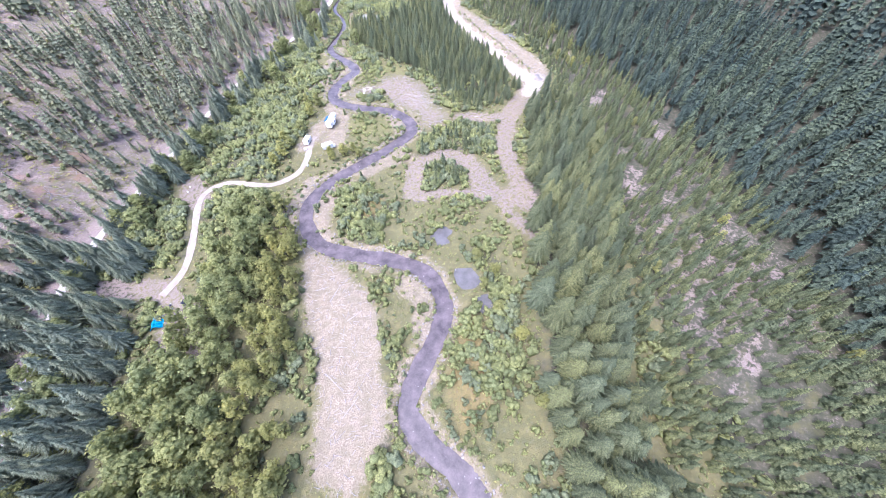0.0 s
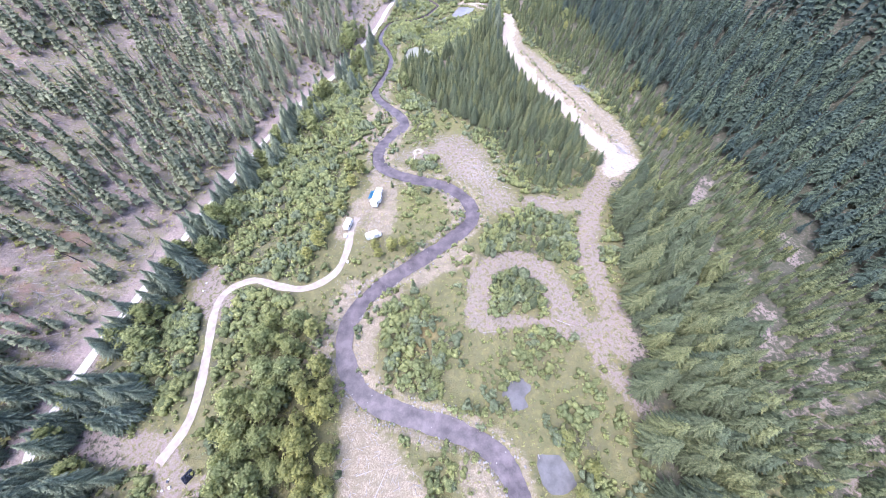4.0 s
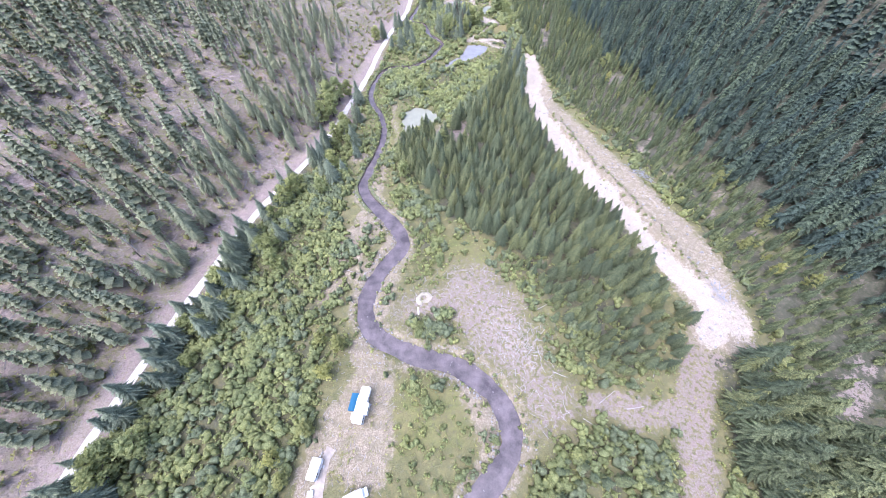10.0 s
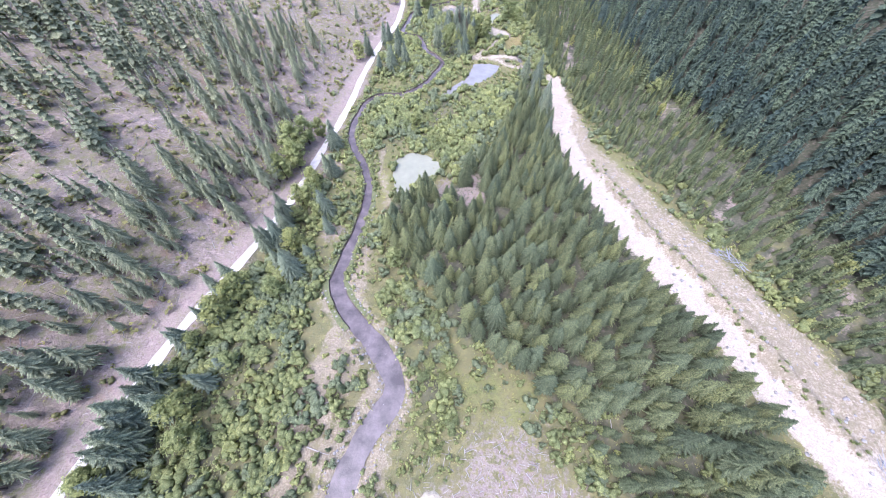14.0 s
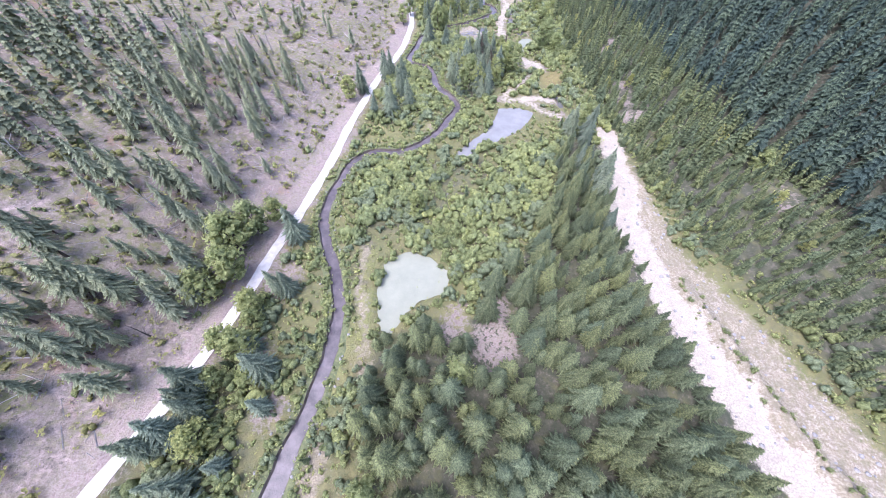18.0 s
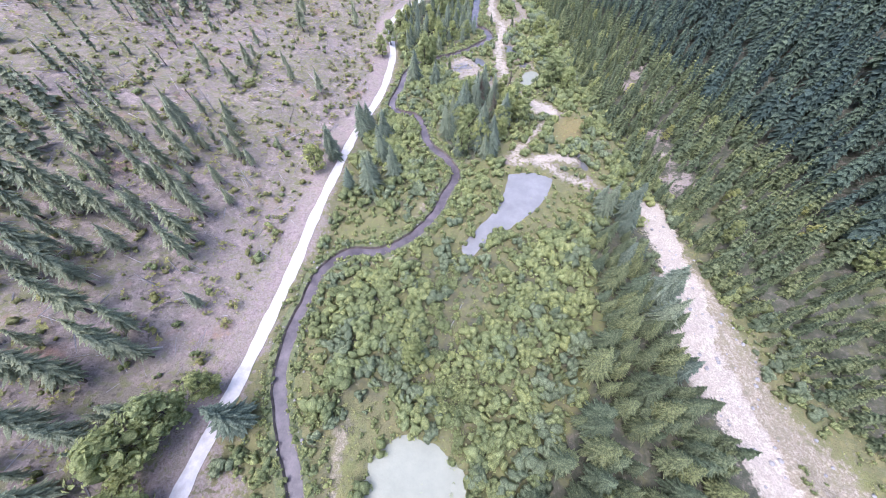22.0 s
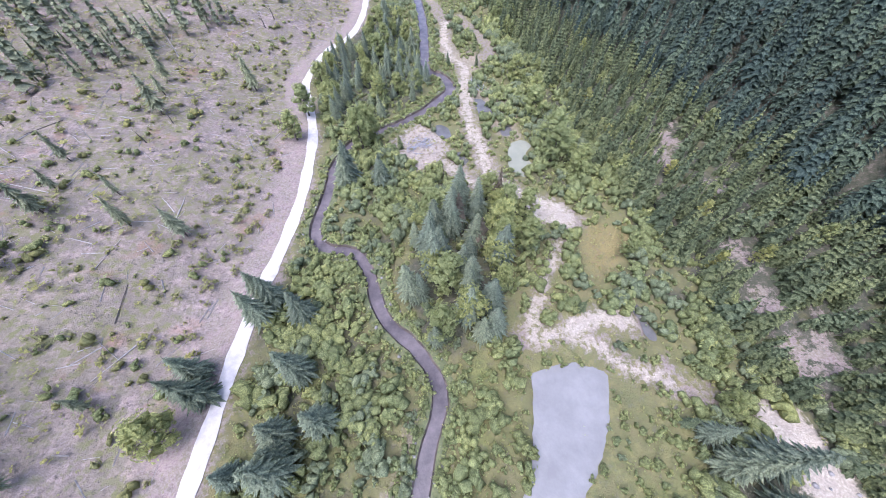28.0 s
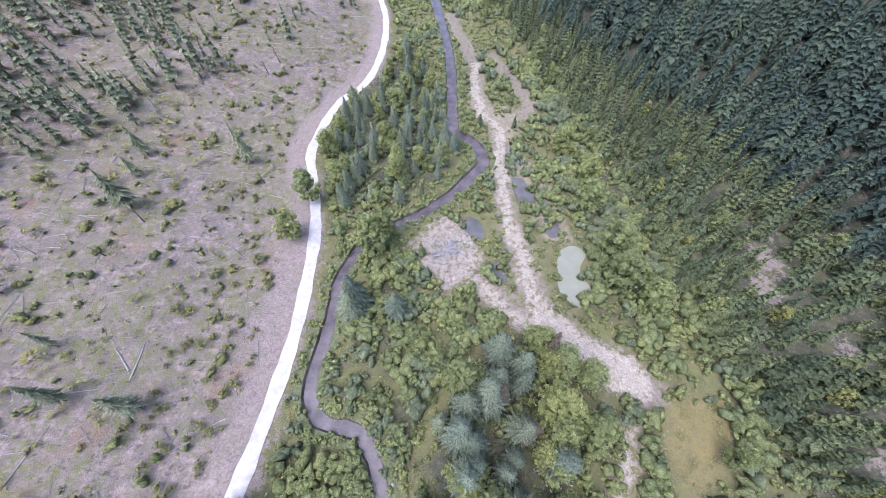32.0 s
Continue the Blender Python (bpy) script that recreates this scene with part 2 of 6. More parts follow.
# ---- the plan of the valley ----
CREEK_LOW = [(15.2, -33.8), (13.0, -17.7), (3.3, -1.5), (-4.3, 4.7), (-9.8, 12.5), (-7.5, 21.1), (-2.1, 31.8), (-0.0, 42.2), (-5.4, 52.7), (-15.9, 57.8), (-29.4, 60.7), (-41.8, 64.8),
             (-48.9, 73.8), (-50.7, 82.9), (-47.6, 91.8), (-40.4, 100.6), (-29.5, 110.3), (-19.6, 119.9), (-12.8, 129.3), (-15.8, 139.6), (-26.4, 147.0), (-38.8, 149.7),
             (-51.0, 155.1), (-55.5, 164.2), (-52.4, 176.8), (-46.6, 187.4), (-51.9, 197.0), (-59.8, 204.9), (-65.7, 213.4)]
CREEK_HIGH = [(-65.4, 222.9), (-63.0, 238.1), (-63.4, 253.1), (-67.4, 263.9), (-73.0, 274.5), (-75.2, 284.2), (-74.0, 295.3), (-72.1, 304.0), (-67.0, 308.8), (-58.9, 309.6),
              (-53.1, 313.4), (-47.3, 320.5), (-43.2, 330.6), (-40.8, 338.2), (-44.6, 345.6), (-49.9, 352.2), (-52.0, 360.9), (-55.5, 367.4), (-62.2, 369.6), (-64.2, 376.1),
              (-62.3, 385.3), (-61.2, 395.7), (-56.6, 405.1), (-50.1, 409.0), (-43.0, 412.8), (-36.0, 417.8), (-29.2, 424.7), (-25.2, 431.0), (-27.3, 438.7), (-32.0, 443.7),
              (-31.4, 456.1), (-29.4, 483.9), (-29.4, 516.4), (-32.0, 568.2), (-37.3, 642.3), (-38.6, 790.3)]
ROAD_LINE = [(-104.3, -52.8), (-106.5, 1.1), (-112.6, 29.6), (-120.0, 50.7), (-120.1, 73.4), (-116.7, 103.3), (-114.0, 132.0), (-109.0, 164.1), (-102.6, 195.2), (-92.0, 225.4),
             (-86.0, 248.1), (-82.0, 276.9), (-79.0, 303.2), (-77.0, 324.4), (-74.0, 349.3), (-71.0, 367.5), (-68.5, 383.3), (-67.8, 395.8), (-67.8, 409.9), (-70.5, 425.1),
             (-72.5, 435.2), (-71.3, 445.8), (-67.3, 460.1), (-59.2, 472.3), (-54.4, 494.5), (-53.8, 524.1), (-58.5, 561.0), (-62.4, 612.8), (-58.5, 716.4)]
CAMP_TRACK = [(-88.0, 46.7), (-85.4, 56.2), (-88.7, 71.6), (-93.0, 85.6), (-92.6, 92.6), (-85.4, 97.5), (-75.5, 95.6), (-66.5, 95.7), (-59.3, 101.5), (-57.1, 110.3), (-57.7, 121.7), (-56.6, 126.5)]


def smooth(points, step=2.0):
    """Evenly spaced points of a round line through the given ones."""
    p = np.array(points, float)
    q = np.vstack([2 * p[0] - p[1], p, 2 * p[-1] - p[-2]])
    out = []
    for i in range(1, len(q) - 2):
        n = max(2, int(np.hypot(*(q[i + 1] - q[i])) / step))
        for k in range(n):
            t = k / n
            out.append(0.5 * (2 * q[i] + (q[i + 1] - q[i - 1]) * t + (2 * q[i - 1] - 5 * q[i] + 4 * q[i + 1] - q[i + 2]) * t * t
                              + (3 * q[i] - q[i - 1] - 3 * q[i + 1] + q[i + 2]) * t ** 3))
    out.append(p[-1])
    return np.array(out)


CREEK, ROADWAY, CAMPWAY = smooth(CREEK_LOW + CREEK_HIGH), smooth(ROAD_LINE), smooth(CAMP_TRACK)


def distance_to(x, y, line):
    """Distance from the places to a line of points, by its segments."""
    best = np.full(np.shape(x), 1e9)
    for a, b in zip(line[:-1], line[1:]):
        d = b - a
        near = (x > min(a[0], b[0]) - 40) & (x < max(a[0], b[0]) + 40) & (y > min(a[1], b[1]) - 40) & (y < max(a[1], b[1]) + 40)
        if not near.any():
            continue
        xs, ys = x[near], y[near]
        t = np.clip(((xs - a[0]) * d[0] + (ys - a[1]) * d[1]) / max(d @ d, 1e-9), 0, 1)
        best[near] = np.minimum(best[near], np.hypot(xs - a[0] - t * d[0], ys - a[1] - t * d[1]))
    return best


def inside(x, y, poly):
    hit = np.zeros(np.shape(x), bool)
    for (x0, y0), (x1, y1) in zip(poly, poly[1:] + poly[:1]):
        if y0 != y1:
            hit ^= ((y0 > y) != (y1 > y)) & (x < (x1 - x0) * (y - y0) / (y1 - y0) + x0)
    return hit


def ramp(v, lo, hi):
    t = np.clip((v - lo) / (hi - lo), 0, 1)
    return t * t * (3 - 2 * t)


def left_foot(y):
    return np.interp(y, ROADWAY[:, 1], ROADWAY[:, 0]) - 3.5


def right_foot(y):
    return np.interp(y, [-52, 64, 132, 164, 213, 246, 279, 319, 371, 412, 462, 524, 716], [67, 62, 58, 64, 58, 43, 27, 14, 10, 9, 5, 0, -12])


def old_edge(y):
    """Where the old dark forest begins."""
    return np.interp(y, [-52, 84, 123, 169, 238, 279, 319, 357, 392, 425, 462, 524, 605, 790], [106, 107, 101, 90, 72, 63, 49, 44, 39, 34, 24, 9, -2, -19])


def wobble(x, y, s):
    return (np.sin(x * s + 1.3) * np.cos(y * s * 0.8 + 0.4) + 0.6 * np.sin(x * s * 2.3 - y * s * 1.9 + 2.0)
            + 0.35 * np.sin(x * s * 4.7 + y * s * 3.9) + 0.2 * np.cos(x * s * 9.1 - y * s * 8.3 + 1.0)) / 2.15


def creek_half(y):
    return np.interp(y, [-34, 64, 151, 208, 230, 279, 357, 406, 425, 462, 568], [2.4, 2.15, 2.15, 1.95, 1.25, 1.05, 1.0, 0.95, 1.4, 1.6, 1.7])


PONDS = {
    "pond": ([(-55.3, 266.4), (-50.2, 270.5), (-44.2, 268.9), (-39.0, 264.8), (-39.9, 259.8), (-45.1, 257.3), (-48.6, 253.1), (-51.3, 248.1), (-53.9, 251.5), (-55.5, 259.0)], POND),
    "long_pond": ([(-25.1, 338.2), (-18.1, 339.0), (-12.6, 336.7), (-15.4, 329.9), (-19.3, 324.5), (-25.6, 319.0), (-32.0, 314.3), (-37.6, 308.0), (-39.3, 311.2), (-35.2, 317.4), (-29.6, 324.4), (-26.6, 332.2)], LONG_WATER),
    "back_pool": ([(-9.8, 401.9), (-7.5, 397.9), (-10.2, 393.8), (-9.2, 389.0), (-12.7, 385.6), (-15.7, 389.0), (-14.5, 395.2), (-12.5, 399.9)], POND),
    "side_pool": ([(-3.0, 69.6), (0.4, 72.0), (3.8, 69.6), (1.6, 66.8), (2.6, 64.6), (-1.6, 63.6), (-2.2, 66.4), (-4.4, 67.0)], POOL),
    "beaver_pool": ([(3.9, 53.8), (9.2, 53.9), (12.5, 48.7), (9.4, 45.5), (6.2, 46.5), (4.0, 49.7)], POOL),
    "reed_pool": ([(9.4, 43.4), (13.6, 44.5), (15.8, 40.3), (11.7, 38.1)], POOL),
    "camp_pool": ([(-32.5, 410.7), (-29.7, 409.4), (-28.9, 404.7), (-31.0, 404.1), (-33.1, 406.8)], POOL),
    "track_pool": ([(-18.9, 422.7), (-16.2, 422.6), (-14.5, 414.3), (-16.5, 411.8), (-18.7, 415.0)], POOL),
    "round_pool": ([(-14.3, 408.5), (-11.4, 407.2), (-11.3, 403.2), (-14.1, 403.3)], POOL),
    "ditch_pool": ([(-30.2, 396.8), (-27.4, 397.4), (-25.9, 393.3), (-28.0, 391.9)], POOL),
    "spit_pool": ([(-3.2, 347.6), (-2.0, 348.9), (-1.0, 347.2), (-1.3, 344.4), (-0.7, 342.0), (-1.9, 340.6), (-2.7, 342.6), (-2.4, 345.2)], POOL),
}
PIT = [(8.4, 328.4), (7.9, 311.2), (5.8, 279.5), (10.2, 256.6), (16.2, 236.5), (25.9, 216.1), (33.0, 198.8), (38.5, 184.9), (43.8, 168.9), (39.3, 158.0), (51.2, 152.5), (60.1, 161.7), (62.5, 177.8), (59.0, 195.4),
       (51.4, 211.9), (42.6, 232.3), (33.4, 250.8), (25.6, 268.2), (19.2, 279.4), (18.0, 297.1), (16.6, 315.1), (14.1, 326.9)]


def height(x, y):
    """The ground's height: a flat valley between two slopes, with the creek, the ponds and the pit cut in."""
    x, y = np.asarray(x, float), np.asarray(y, float)
    left = np.maximum(left_foot(y) - x, 0)
    steep = np.interp(y, [-52, 195, 279, 357, 425, 568], [0.36, 0.36, 0.36, 0.24, 0.20, 0.25])
    h = steep * left * ramp(left, -8, 25) + 0.012 * wobble(x, y, 0.05) * np.minimum(left, 120)
    h += 1.3 * ramp(left_foot(y) + 11 - x, 0, 8) * (left < 60)
    right = np.maximum(x - right_foot(y), 0)
    h += 0.16 * np.minimum(right, 30) * ramp(right, 0, 12) + 0.30 * np.maximum(x - old_edge(y), 0) * ramp(x - old_edge(y), 0, 18)
    h += 0.35 * wobble(x, y, 0.09)
    ridge = np.interp(y, [160, 183, 199, 216, 236, 256, 281], [58, 49.5, 43.5, 36.5, 26.6, 19.8, 13.6])
    h += (1.9 + 0.8 * wobble(y, x, 0.35)) * np.exp(-((x - ridge) / 1.5) ** 2) * ramp(y, 168, 180) * ramp(272 - y, 0, 12) + 0.5 * wobble(x, y, 0.5) * np.exp(-((x - ridge - 4) / 5) ** 2) * ramp(y, 168, 180) * ramp(272 - y, 0, 12)
    far = ramp(y, 570, 1200)
    return h + far * 60


def ground_height(x, y):
    x, y = np.asarray(x, float), np.asarray(y, float)
    h = height(x, y)
    shape = np.shape(x)
    xf, yf, hf = x.ravel(), y.ravel(), h.ravel().copy()
    d, w = distance_to(xf, yf, CREEK), creek_half(yf)
    flat = ramp(w + 14 - d, 0, 12)
    hf = hf * (1 - flat) + 0.1 * wobble(xf, yf, 0.3) * flat
    hf -= 1.25 * ramp(w + 1.6 - d, 0.0, 2.2)
    for poly, _ in PONDS.values():
        p = np.array(poly + poly[:1], float)
        near = (xf > p[:, 0].min() - 8) & (xf < p[:, 0].max() + 8) & (yf > p[:, 1].min() - 8) & (yf < p[:, 1].max() + 8)
        if near.any():
            inn = inside(xf[near], yf[near], poly)
            dd = distance_to(xf[near], yf[near], p)
            s = np.where(inn, dd, -dd)
            f = ramp(s, -6, -1)
            hf[near] = hf[near] * (1 - f) + 0.05 * f - 1.1 * ramp(s, -1.2, 1.0)
    return hf.reshape(shape)


# ---- mesh helpers ----
def mesh_of(name, verts, faces, mat, attrs=None, flat=True):
    """A mesh from arrays: faces all of one size, attrs by point."""
    me = bpy.data.meshes.new(name)
    v, f = np.asarray(verts, np.float32), np.asarray(faces, np.int32)
    if v.shape[1] == 4:
        attrs = dict(attrs or {}, lightness=v[:, 3])
        v = np.ascontiguousarray(v[:, :3])
    me.vertices.add(len(v))
    me.vertices.foreach_set("co", v.ravel())
    me.loops.add(f.size)
    me.loops.foreach_set("vertex_index", f.ravel())
    me.polygons.add(len(f))
    me.polygons.foreach_set("loop_start", np.arange(len(f), dtype=np.int32) * f.shape[1])
    me.polygons.foreach_set("use_smooth", np.full(len(f), not flat))
    for key, values in (attrs or {}).items():
        a = me.attributes.new(key, "FLOAT", "POINT")
        a.data.foreach_set("value", np.asarray(values, np.float32))
    me.update(calc_edges=True)
    me.materials.append(mat)
    return me


def part(name, me, parent, label=""):
    ob = new(name, me)
    ob.parent = parent
    return tagged(ob, label)


def thing(name, label, category, m=None, group="", kind=""):
    ob = new(name)
    if m is not None:
        ob.matrix_world = m
    return tagged(ob, label, category, group, kind)


def z_at(x, y):
    return float(ground_height(np.array([x]), np.array([y]))[0])


# ---- the ground ----
def spread(lo, hi, step, out_lo, out_hi, grow=1.22):
    mid = list(np.arange(lo, hi + 0.01, step))
    s, a = step, []
    while (a[-1] if a else lo) > out_lo:
        s *= grow
        a.append((a[-1] if a else lo) - s)
    s, b = step, []
    while (b[-1] if b else hi) < out_hi:
        s *= grow
        b.append((b[-1] if b else hi) + s)
    return np.array(a[::-1] + mid + b)


def stroke(x, y, points, half, soft=3.0):
    return ramp(half + soft - distance_to(x, y, smooth(points, 4.0)), 0, soft)


def patch(x, y, poly, soft=3.0):
    p = np.array(poly + poly[:1], float)
    d = distance_to(x, y, p)
    return ramp(np.where(inside(x, y, poly), d, -d), -soft, soft)


BAR = [(-51.9, 75.8), (-50.0, 65.7), (-41.9, 59.6), (-33.6, 55.6), (-26.3, 49.4), (-20.0, 39.9), (-17.0, 26.3), (-14.1, 9.1), (-21.7, -7.2), (-30.4, -1.8), (-35.4, 24.1), (-41.1, 38.7), (-45.1, 51.3), (-48.0, 61.6)]
CLEARING = [(-49.0, 161.5), (-36.5, 177.7), (-17.9, 181.2), (-7.5, 169.6), (-3.4, 152.5), (5.4, 141.5), (1.7, 133.1), (-8.0, 131.2), (-11.0, 143.3), (-27.3, 152.5), (-40.6, 155.2)]
ISLAND = [(-47.4, 403.0), (-43.0, 408.2), (-37.4, 412.1), (-33.1, 406.8), (-29.5, 398.8), (-33.8, 391.3), (-38.9, 390.0), (-43.2, 394.8)]
BENCH_GAP = [(56, 158), (58.5, 140), (60, 125), (60.5, 112), (60, 100)]
DIRT_TRACKS = [
    ([(-11.0, 364.2), (-14.4, 358.6), (-20.7, 350.0), (-25.2, 344.1)], 0.9), ([(-25.3, 344.9), (-17.5, 344.2), (-7.9, 337.5), (1.9, 331.5)], 1.2), ([(-16.0, 345.6), (-10.6, 345.6), (-3.6, 344.9)], 1.6),
    ([(-8.6, 372.2), (-15.4, 376.5), (-20.6, 381.5), (-22.3, 391.9), (-21.9, 406.6), (-21.7, 424.6), (-19.4, 443.0), (-22.2, 455.4), (-20.8, 483.0), (-25.4, 528.2)], 2.2),
    ([(-22.1, 382.9), (-27.3, 386.4), (-31.7, 392.0)], 2.2), ([(-13.6, 489.7), (-8.4, 468.2), (-6.6, 454.7), (-18.1, 446.1)], 2.0), ([(-7.1, 370.8), (-13.9, 375.8), (-19.2, 380.8)], 3.4),
    ([(50.5, 163.4), (38.0, 147.0), (30.2, 126.6), (28.1, 109.5), (31.9, 94.2), (33.6, 82.4)], 3.4), ([(-10.3, 88.0), (-10.5, 99.8), (-5.6, 108.5), (6.2, 110.5), (13.5, 101.8), (17.9, 90.1), (29.4, 85.3)], 3.6),
    ([(-9.2, 86.1), (4.9, 88.2), (19.2, 86.2)], 1.4), ([(-108.6, 49.7), (-97.3, 48.8), (-90.0, 48.8), (-84.9, 46.8), (-81.2, 39.4), (-79.6, 31.0)], 2.6), ([(-70.4, 28.0), (-71.9, 36.3), (-75.7, 42.6)], 1.6),
    ([(-99.3, 97.5), (-98.7, 91.6), (-93.9, 87.6)], 4.5),
    ([(9.3, 139.6), (26.8, 137.9), (38.2, 143.4)], 2.2), ([(34.7, 64.4), (25.8, 76.4), (21.2, 86.3)], 1.6), (BENCH_GAP, 1.6),
]
GRAVEL_STRIPS = [([(-58.8, 120.8), (-56.5, 130.2), (-50.4, 143.2), (-54.0, 150.6)], 3.6), ([(-48.0, 122.7), (-46.8, 134.0), (-48.5, 141.4)], 3.8), ([(-67.5, 168.7), (-65.3, 179.4), (-62.1, 191.9), (-60.0, 199.7)], 4.2), ([(-57.1, 174.0), (-51.3, 183.1), (-49.3, 190.0)], 3.0), ([(-61.6, 205.7), (-59.3, 217.8), (-59.9, 224.5)], 1.6),
                 ([(-43.8, 67.8), (-45.7, 77.9), (-43.6, 85.9), (-37.5, 93.8)], 3.4), ([(-56.0, 73.8), (-55.8, 83.9), (-51.5, 95.7)], 3.0), ([(-12.7, 49.5), (-6.4, 43.3), (-6.3, 35.9)], 2.6),
                 ([(-31.4, 101.6), (-23.5, 107.5), (-13.6, 111.3)], 2.4), ([(-16.7, 124.7), (-18.7, 134.1), (-23.5, 140.5)], 2.2), ([(-50.6, 318.2), (-47.3, 325.2), (-44.0, 332.9)], 1.4),
                 ([(-65.5, 306.4), (-60.5, 307.2), (-55.6, 309.6)], 1.2), ([(-51.9, 159.7), (-49.8, 166.9), (-48.7, 174.1)], 2.0), ([(-12.7, 405.2), (-12.5, 415.6), (-14.2, 424.6)], 3.2), ([(-21.6, 457.2), (-17.6, 452.8), (-16.1, 443.5)], 4.0)]

gx, gy = spread(-150, 100, 1.25, -1500, 1500), spread(-35, 530, 1.25, -500, 3000)
GX, GY = np.meshgrid(gx, gy)
fx, fy = GX.ravel(), GY.ravel()
fz = ground_height(fx, fy)
# outlines of the zones wander a little
true_x, true_y = fx, fy
fx = true_x + 1.8 * wobble(true_x, true_y, 0.16) + 0.8 * wobble(true_y, true_x, 0.55)
fy = true_y + 1.8 * wobble(true_y + 40, true_x, 0.17) + 0.8 * wobble(true_x + 9, true_y, 0.6)
zone_slope = ramp(left_foot(fy) + 4 - fx, -4, 6)
# Dark forest floor, strengthened under young thickets so the gaps read as shade.
zone_woods_shade = np.maximum(ramp(fx - old_edge(fy), -12, 6), (0.80 + 0.08 * ramp(150 - fy, 0, 30)) * ramp(fx - right_foot(fy), -6, 6) * (0.9 + 0.4 * wobble(fx, fy, 0.12)))
BLOCK = [(-54.0, 248.1), (-54.4, 229.6), (-44.0, 219.4), (-32.6, 201.4), (-17.1, 193.6), (-10.6, 184.9), (4.3, 184.0), (16.6, 177.8), (25.5, 168.8), (38.8, 167.0), (33.4, 195.4), (26.3, 216.9), (18.4, 238.2),
         (11.9, 263.2), (6.5, 295.4), (1.2, 315.9), (-6.9, 315.1), (-10.1, 295.4), (-17.8, 276.2), (-34.7, 253.2), (-46.1, 248.1)]
START_WOOD = [(45.1, 156.0), (40.7, 132.3), (38.4, 103.8), (32.7, 80.4), (29.5, 51.9), (26.5, 22.5), (25.0, -33.8), (46, -33.5), (47, 28), (55, 55), (60, 74), (67, 90), (68, 112), (64, 132), (60, 150), (52, 154)]
LEFT_WOOD = [(-136.8, -34.9), (-136.3, 63.1), (-115.4, 69.4), (-95.3, 63.3), (-100.1, 52.9), (-89.0, 31.9), (-82.4, 10.7), (-76.1, -34.6)]
GROVE = [(-47.0, 346.4), (-39.2, 343.4), (-28.4, 346.4), (-26.0, 352.2), (-22.0, 363.7), (-19.5, 373.7), (-23.4, 381.2), (-30.2, 380.8), (-39.0, 373.8), (-45.1, 362.3)]
FAR_GROVE = [(-65.4, 416.3), (-54.2, 413.6), (-44.3, 417.9), (-36.0, 424.7), (-32.0, 433.6), (-34.6, 443.7), (-36.0, 462.3), (-41.2, 494.4), (-50.5, 498.9), (-55.8, 479.6), (-63.3, 460.1), (-66.7, 443.9), (-67.5, 428.2)]
SPRUCE_ROW = [(-2.9, 331.4), (9.8, 331.5), (12.3, 295.4), (17.7, 267.4), (9.3, 263.2), (-2.2, 287.4), (-5.3, 315.1)]
zone_woods_shade = np.maximum(zone_woods_shade, 0.7 * np.maximum.reduce([patch(fx, fy, p, 4) for p in (BLOCK, START_WOOD, LEFT_WOOD, GROVE, FAR_GROVE, SPRUCE_ROW)]))
zone_dirt = np.maximum.reduce([0.60 * stroke(fx, fy, p, w, 2.4) for p, w in DIRT_TRACKS] + [0.8 * patch(fx, fy, ISLAND, 2.5), 0.60 * patch(fx, fy, CLEARING, 7), 0.6 * patch(fx, fy, [(66.6, 22.8), (107.5, 23.2), (97.8, 94.8), (66.1, 84.6)], 8) * (0.5 + 0.5 * wobble(fx, fy, 0.15))])
BARE_SPOTS = [(-78.4, 259.7, 5), (-76, 242, 3.5), (-71.2, 232, 4), (-37, 252.5, 4), (-28.1, 248, 5), (-26, 256, 3), (23.8, 355.3, 3), (20.7, 345.4, 3.5), (20.5, 334.5, 3.5), (-2, 334.5, 3), (29, 372, 2.5), (70, 118, 2), (72, 112, 2), (75, 106, 2)]
zone_dirt = np.maximum.reduce([zone_dirt] + [0.66 * ramp(r + 0.8 - np.hypot(fx - bx, (fy - by) * 0.7), 0, 3) for bx, by, r in BARE_SPOTS])
zone_dirt = np.maximum(zone_dirt, 0.62 * ramp(wobble(fx, fy, 0.13), 0.42, 0.62) * ramp(fx - right_foot(fy), 2, 8) * ramp(old_edge(fy) - fx, 0, 8))
GREEN_ISLES = [[(-40.5, 160), (-30, 163.5), (-24.5, 157), (-25, 150.5), (-30, 149), (-36, 153)], [(-47, 169), (-42, 176), (-41, 190), (-36, 186), (-30, 175), (-33, 171)], [(-12, 176), (-4, 170), (4, 160), (8, 146), (14, 150), (6, 172), (-6, 182)]]
zone_dirt *= 1 - np.maximum.reduce([patch(fx, fy, p, 2) for p in GREEN_ISLES])
near_road = distance_to(fx, fy, ROADWAY)
zone_dirt = np.maximum(zone_dirt, 0.8 * ramp(9 - near_road, 0, 5) * ramp(left_foot(fy) + 6 - fx, -2, 3))
zone_dirt = np.maximum(zone_dirt, 0.55 * patch(fx, fy, [(-88.0, 279.4), (-85.3, 303.2), (-81.7, 325.2), (-90.7, 323.6), (-98.4, 303.2), (-96.5, 279.3)], 5))
creek_d = distance_to(fx, fy, CREEK) - creek_half(fy)
pit_line = np.interp(fy, [160, 183, 199, 216, 236, 256, 281], [58, 49.5, 43.5, 36.5, 26.6, 19.8, 13.6])
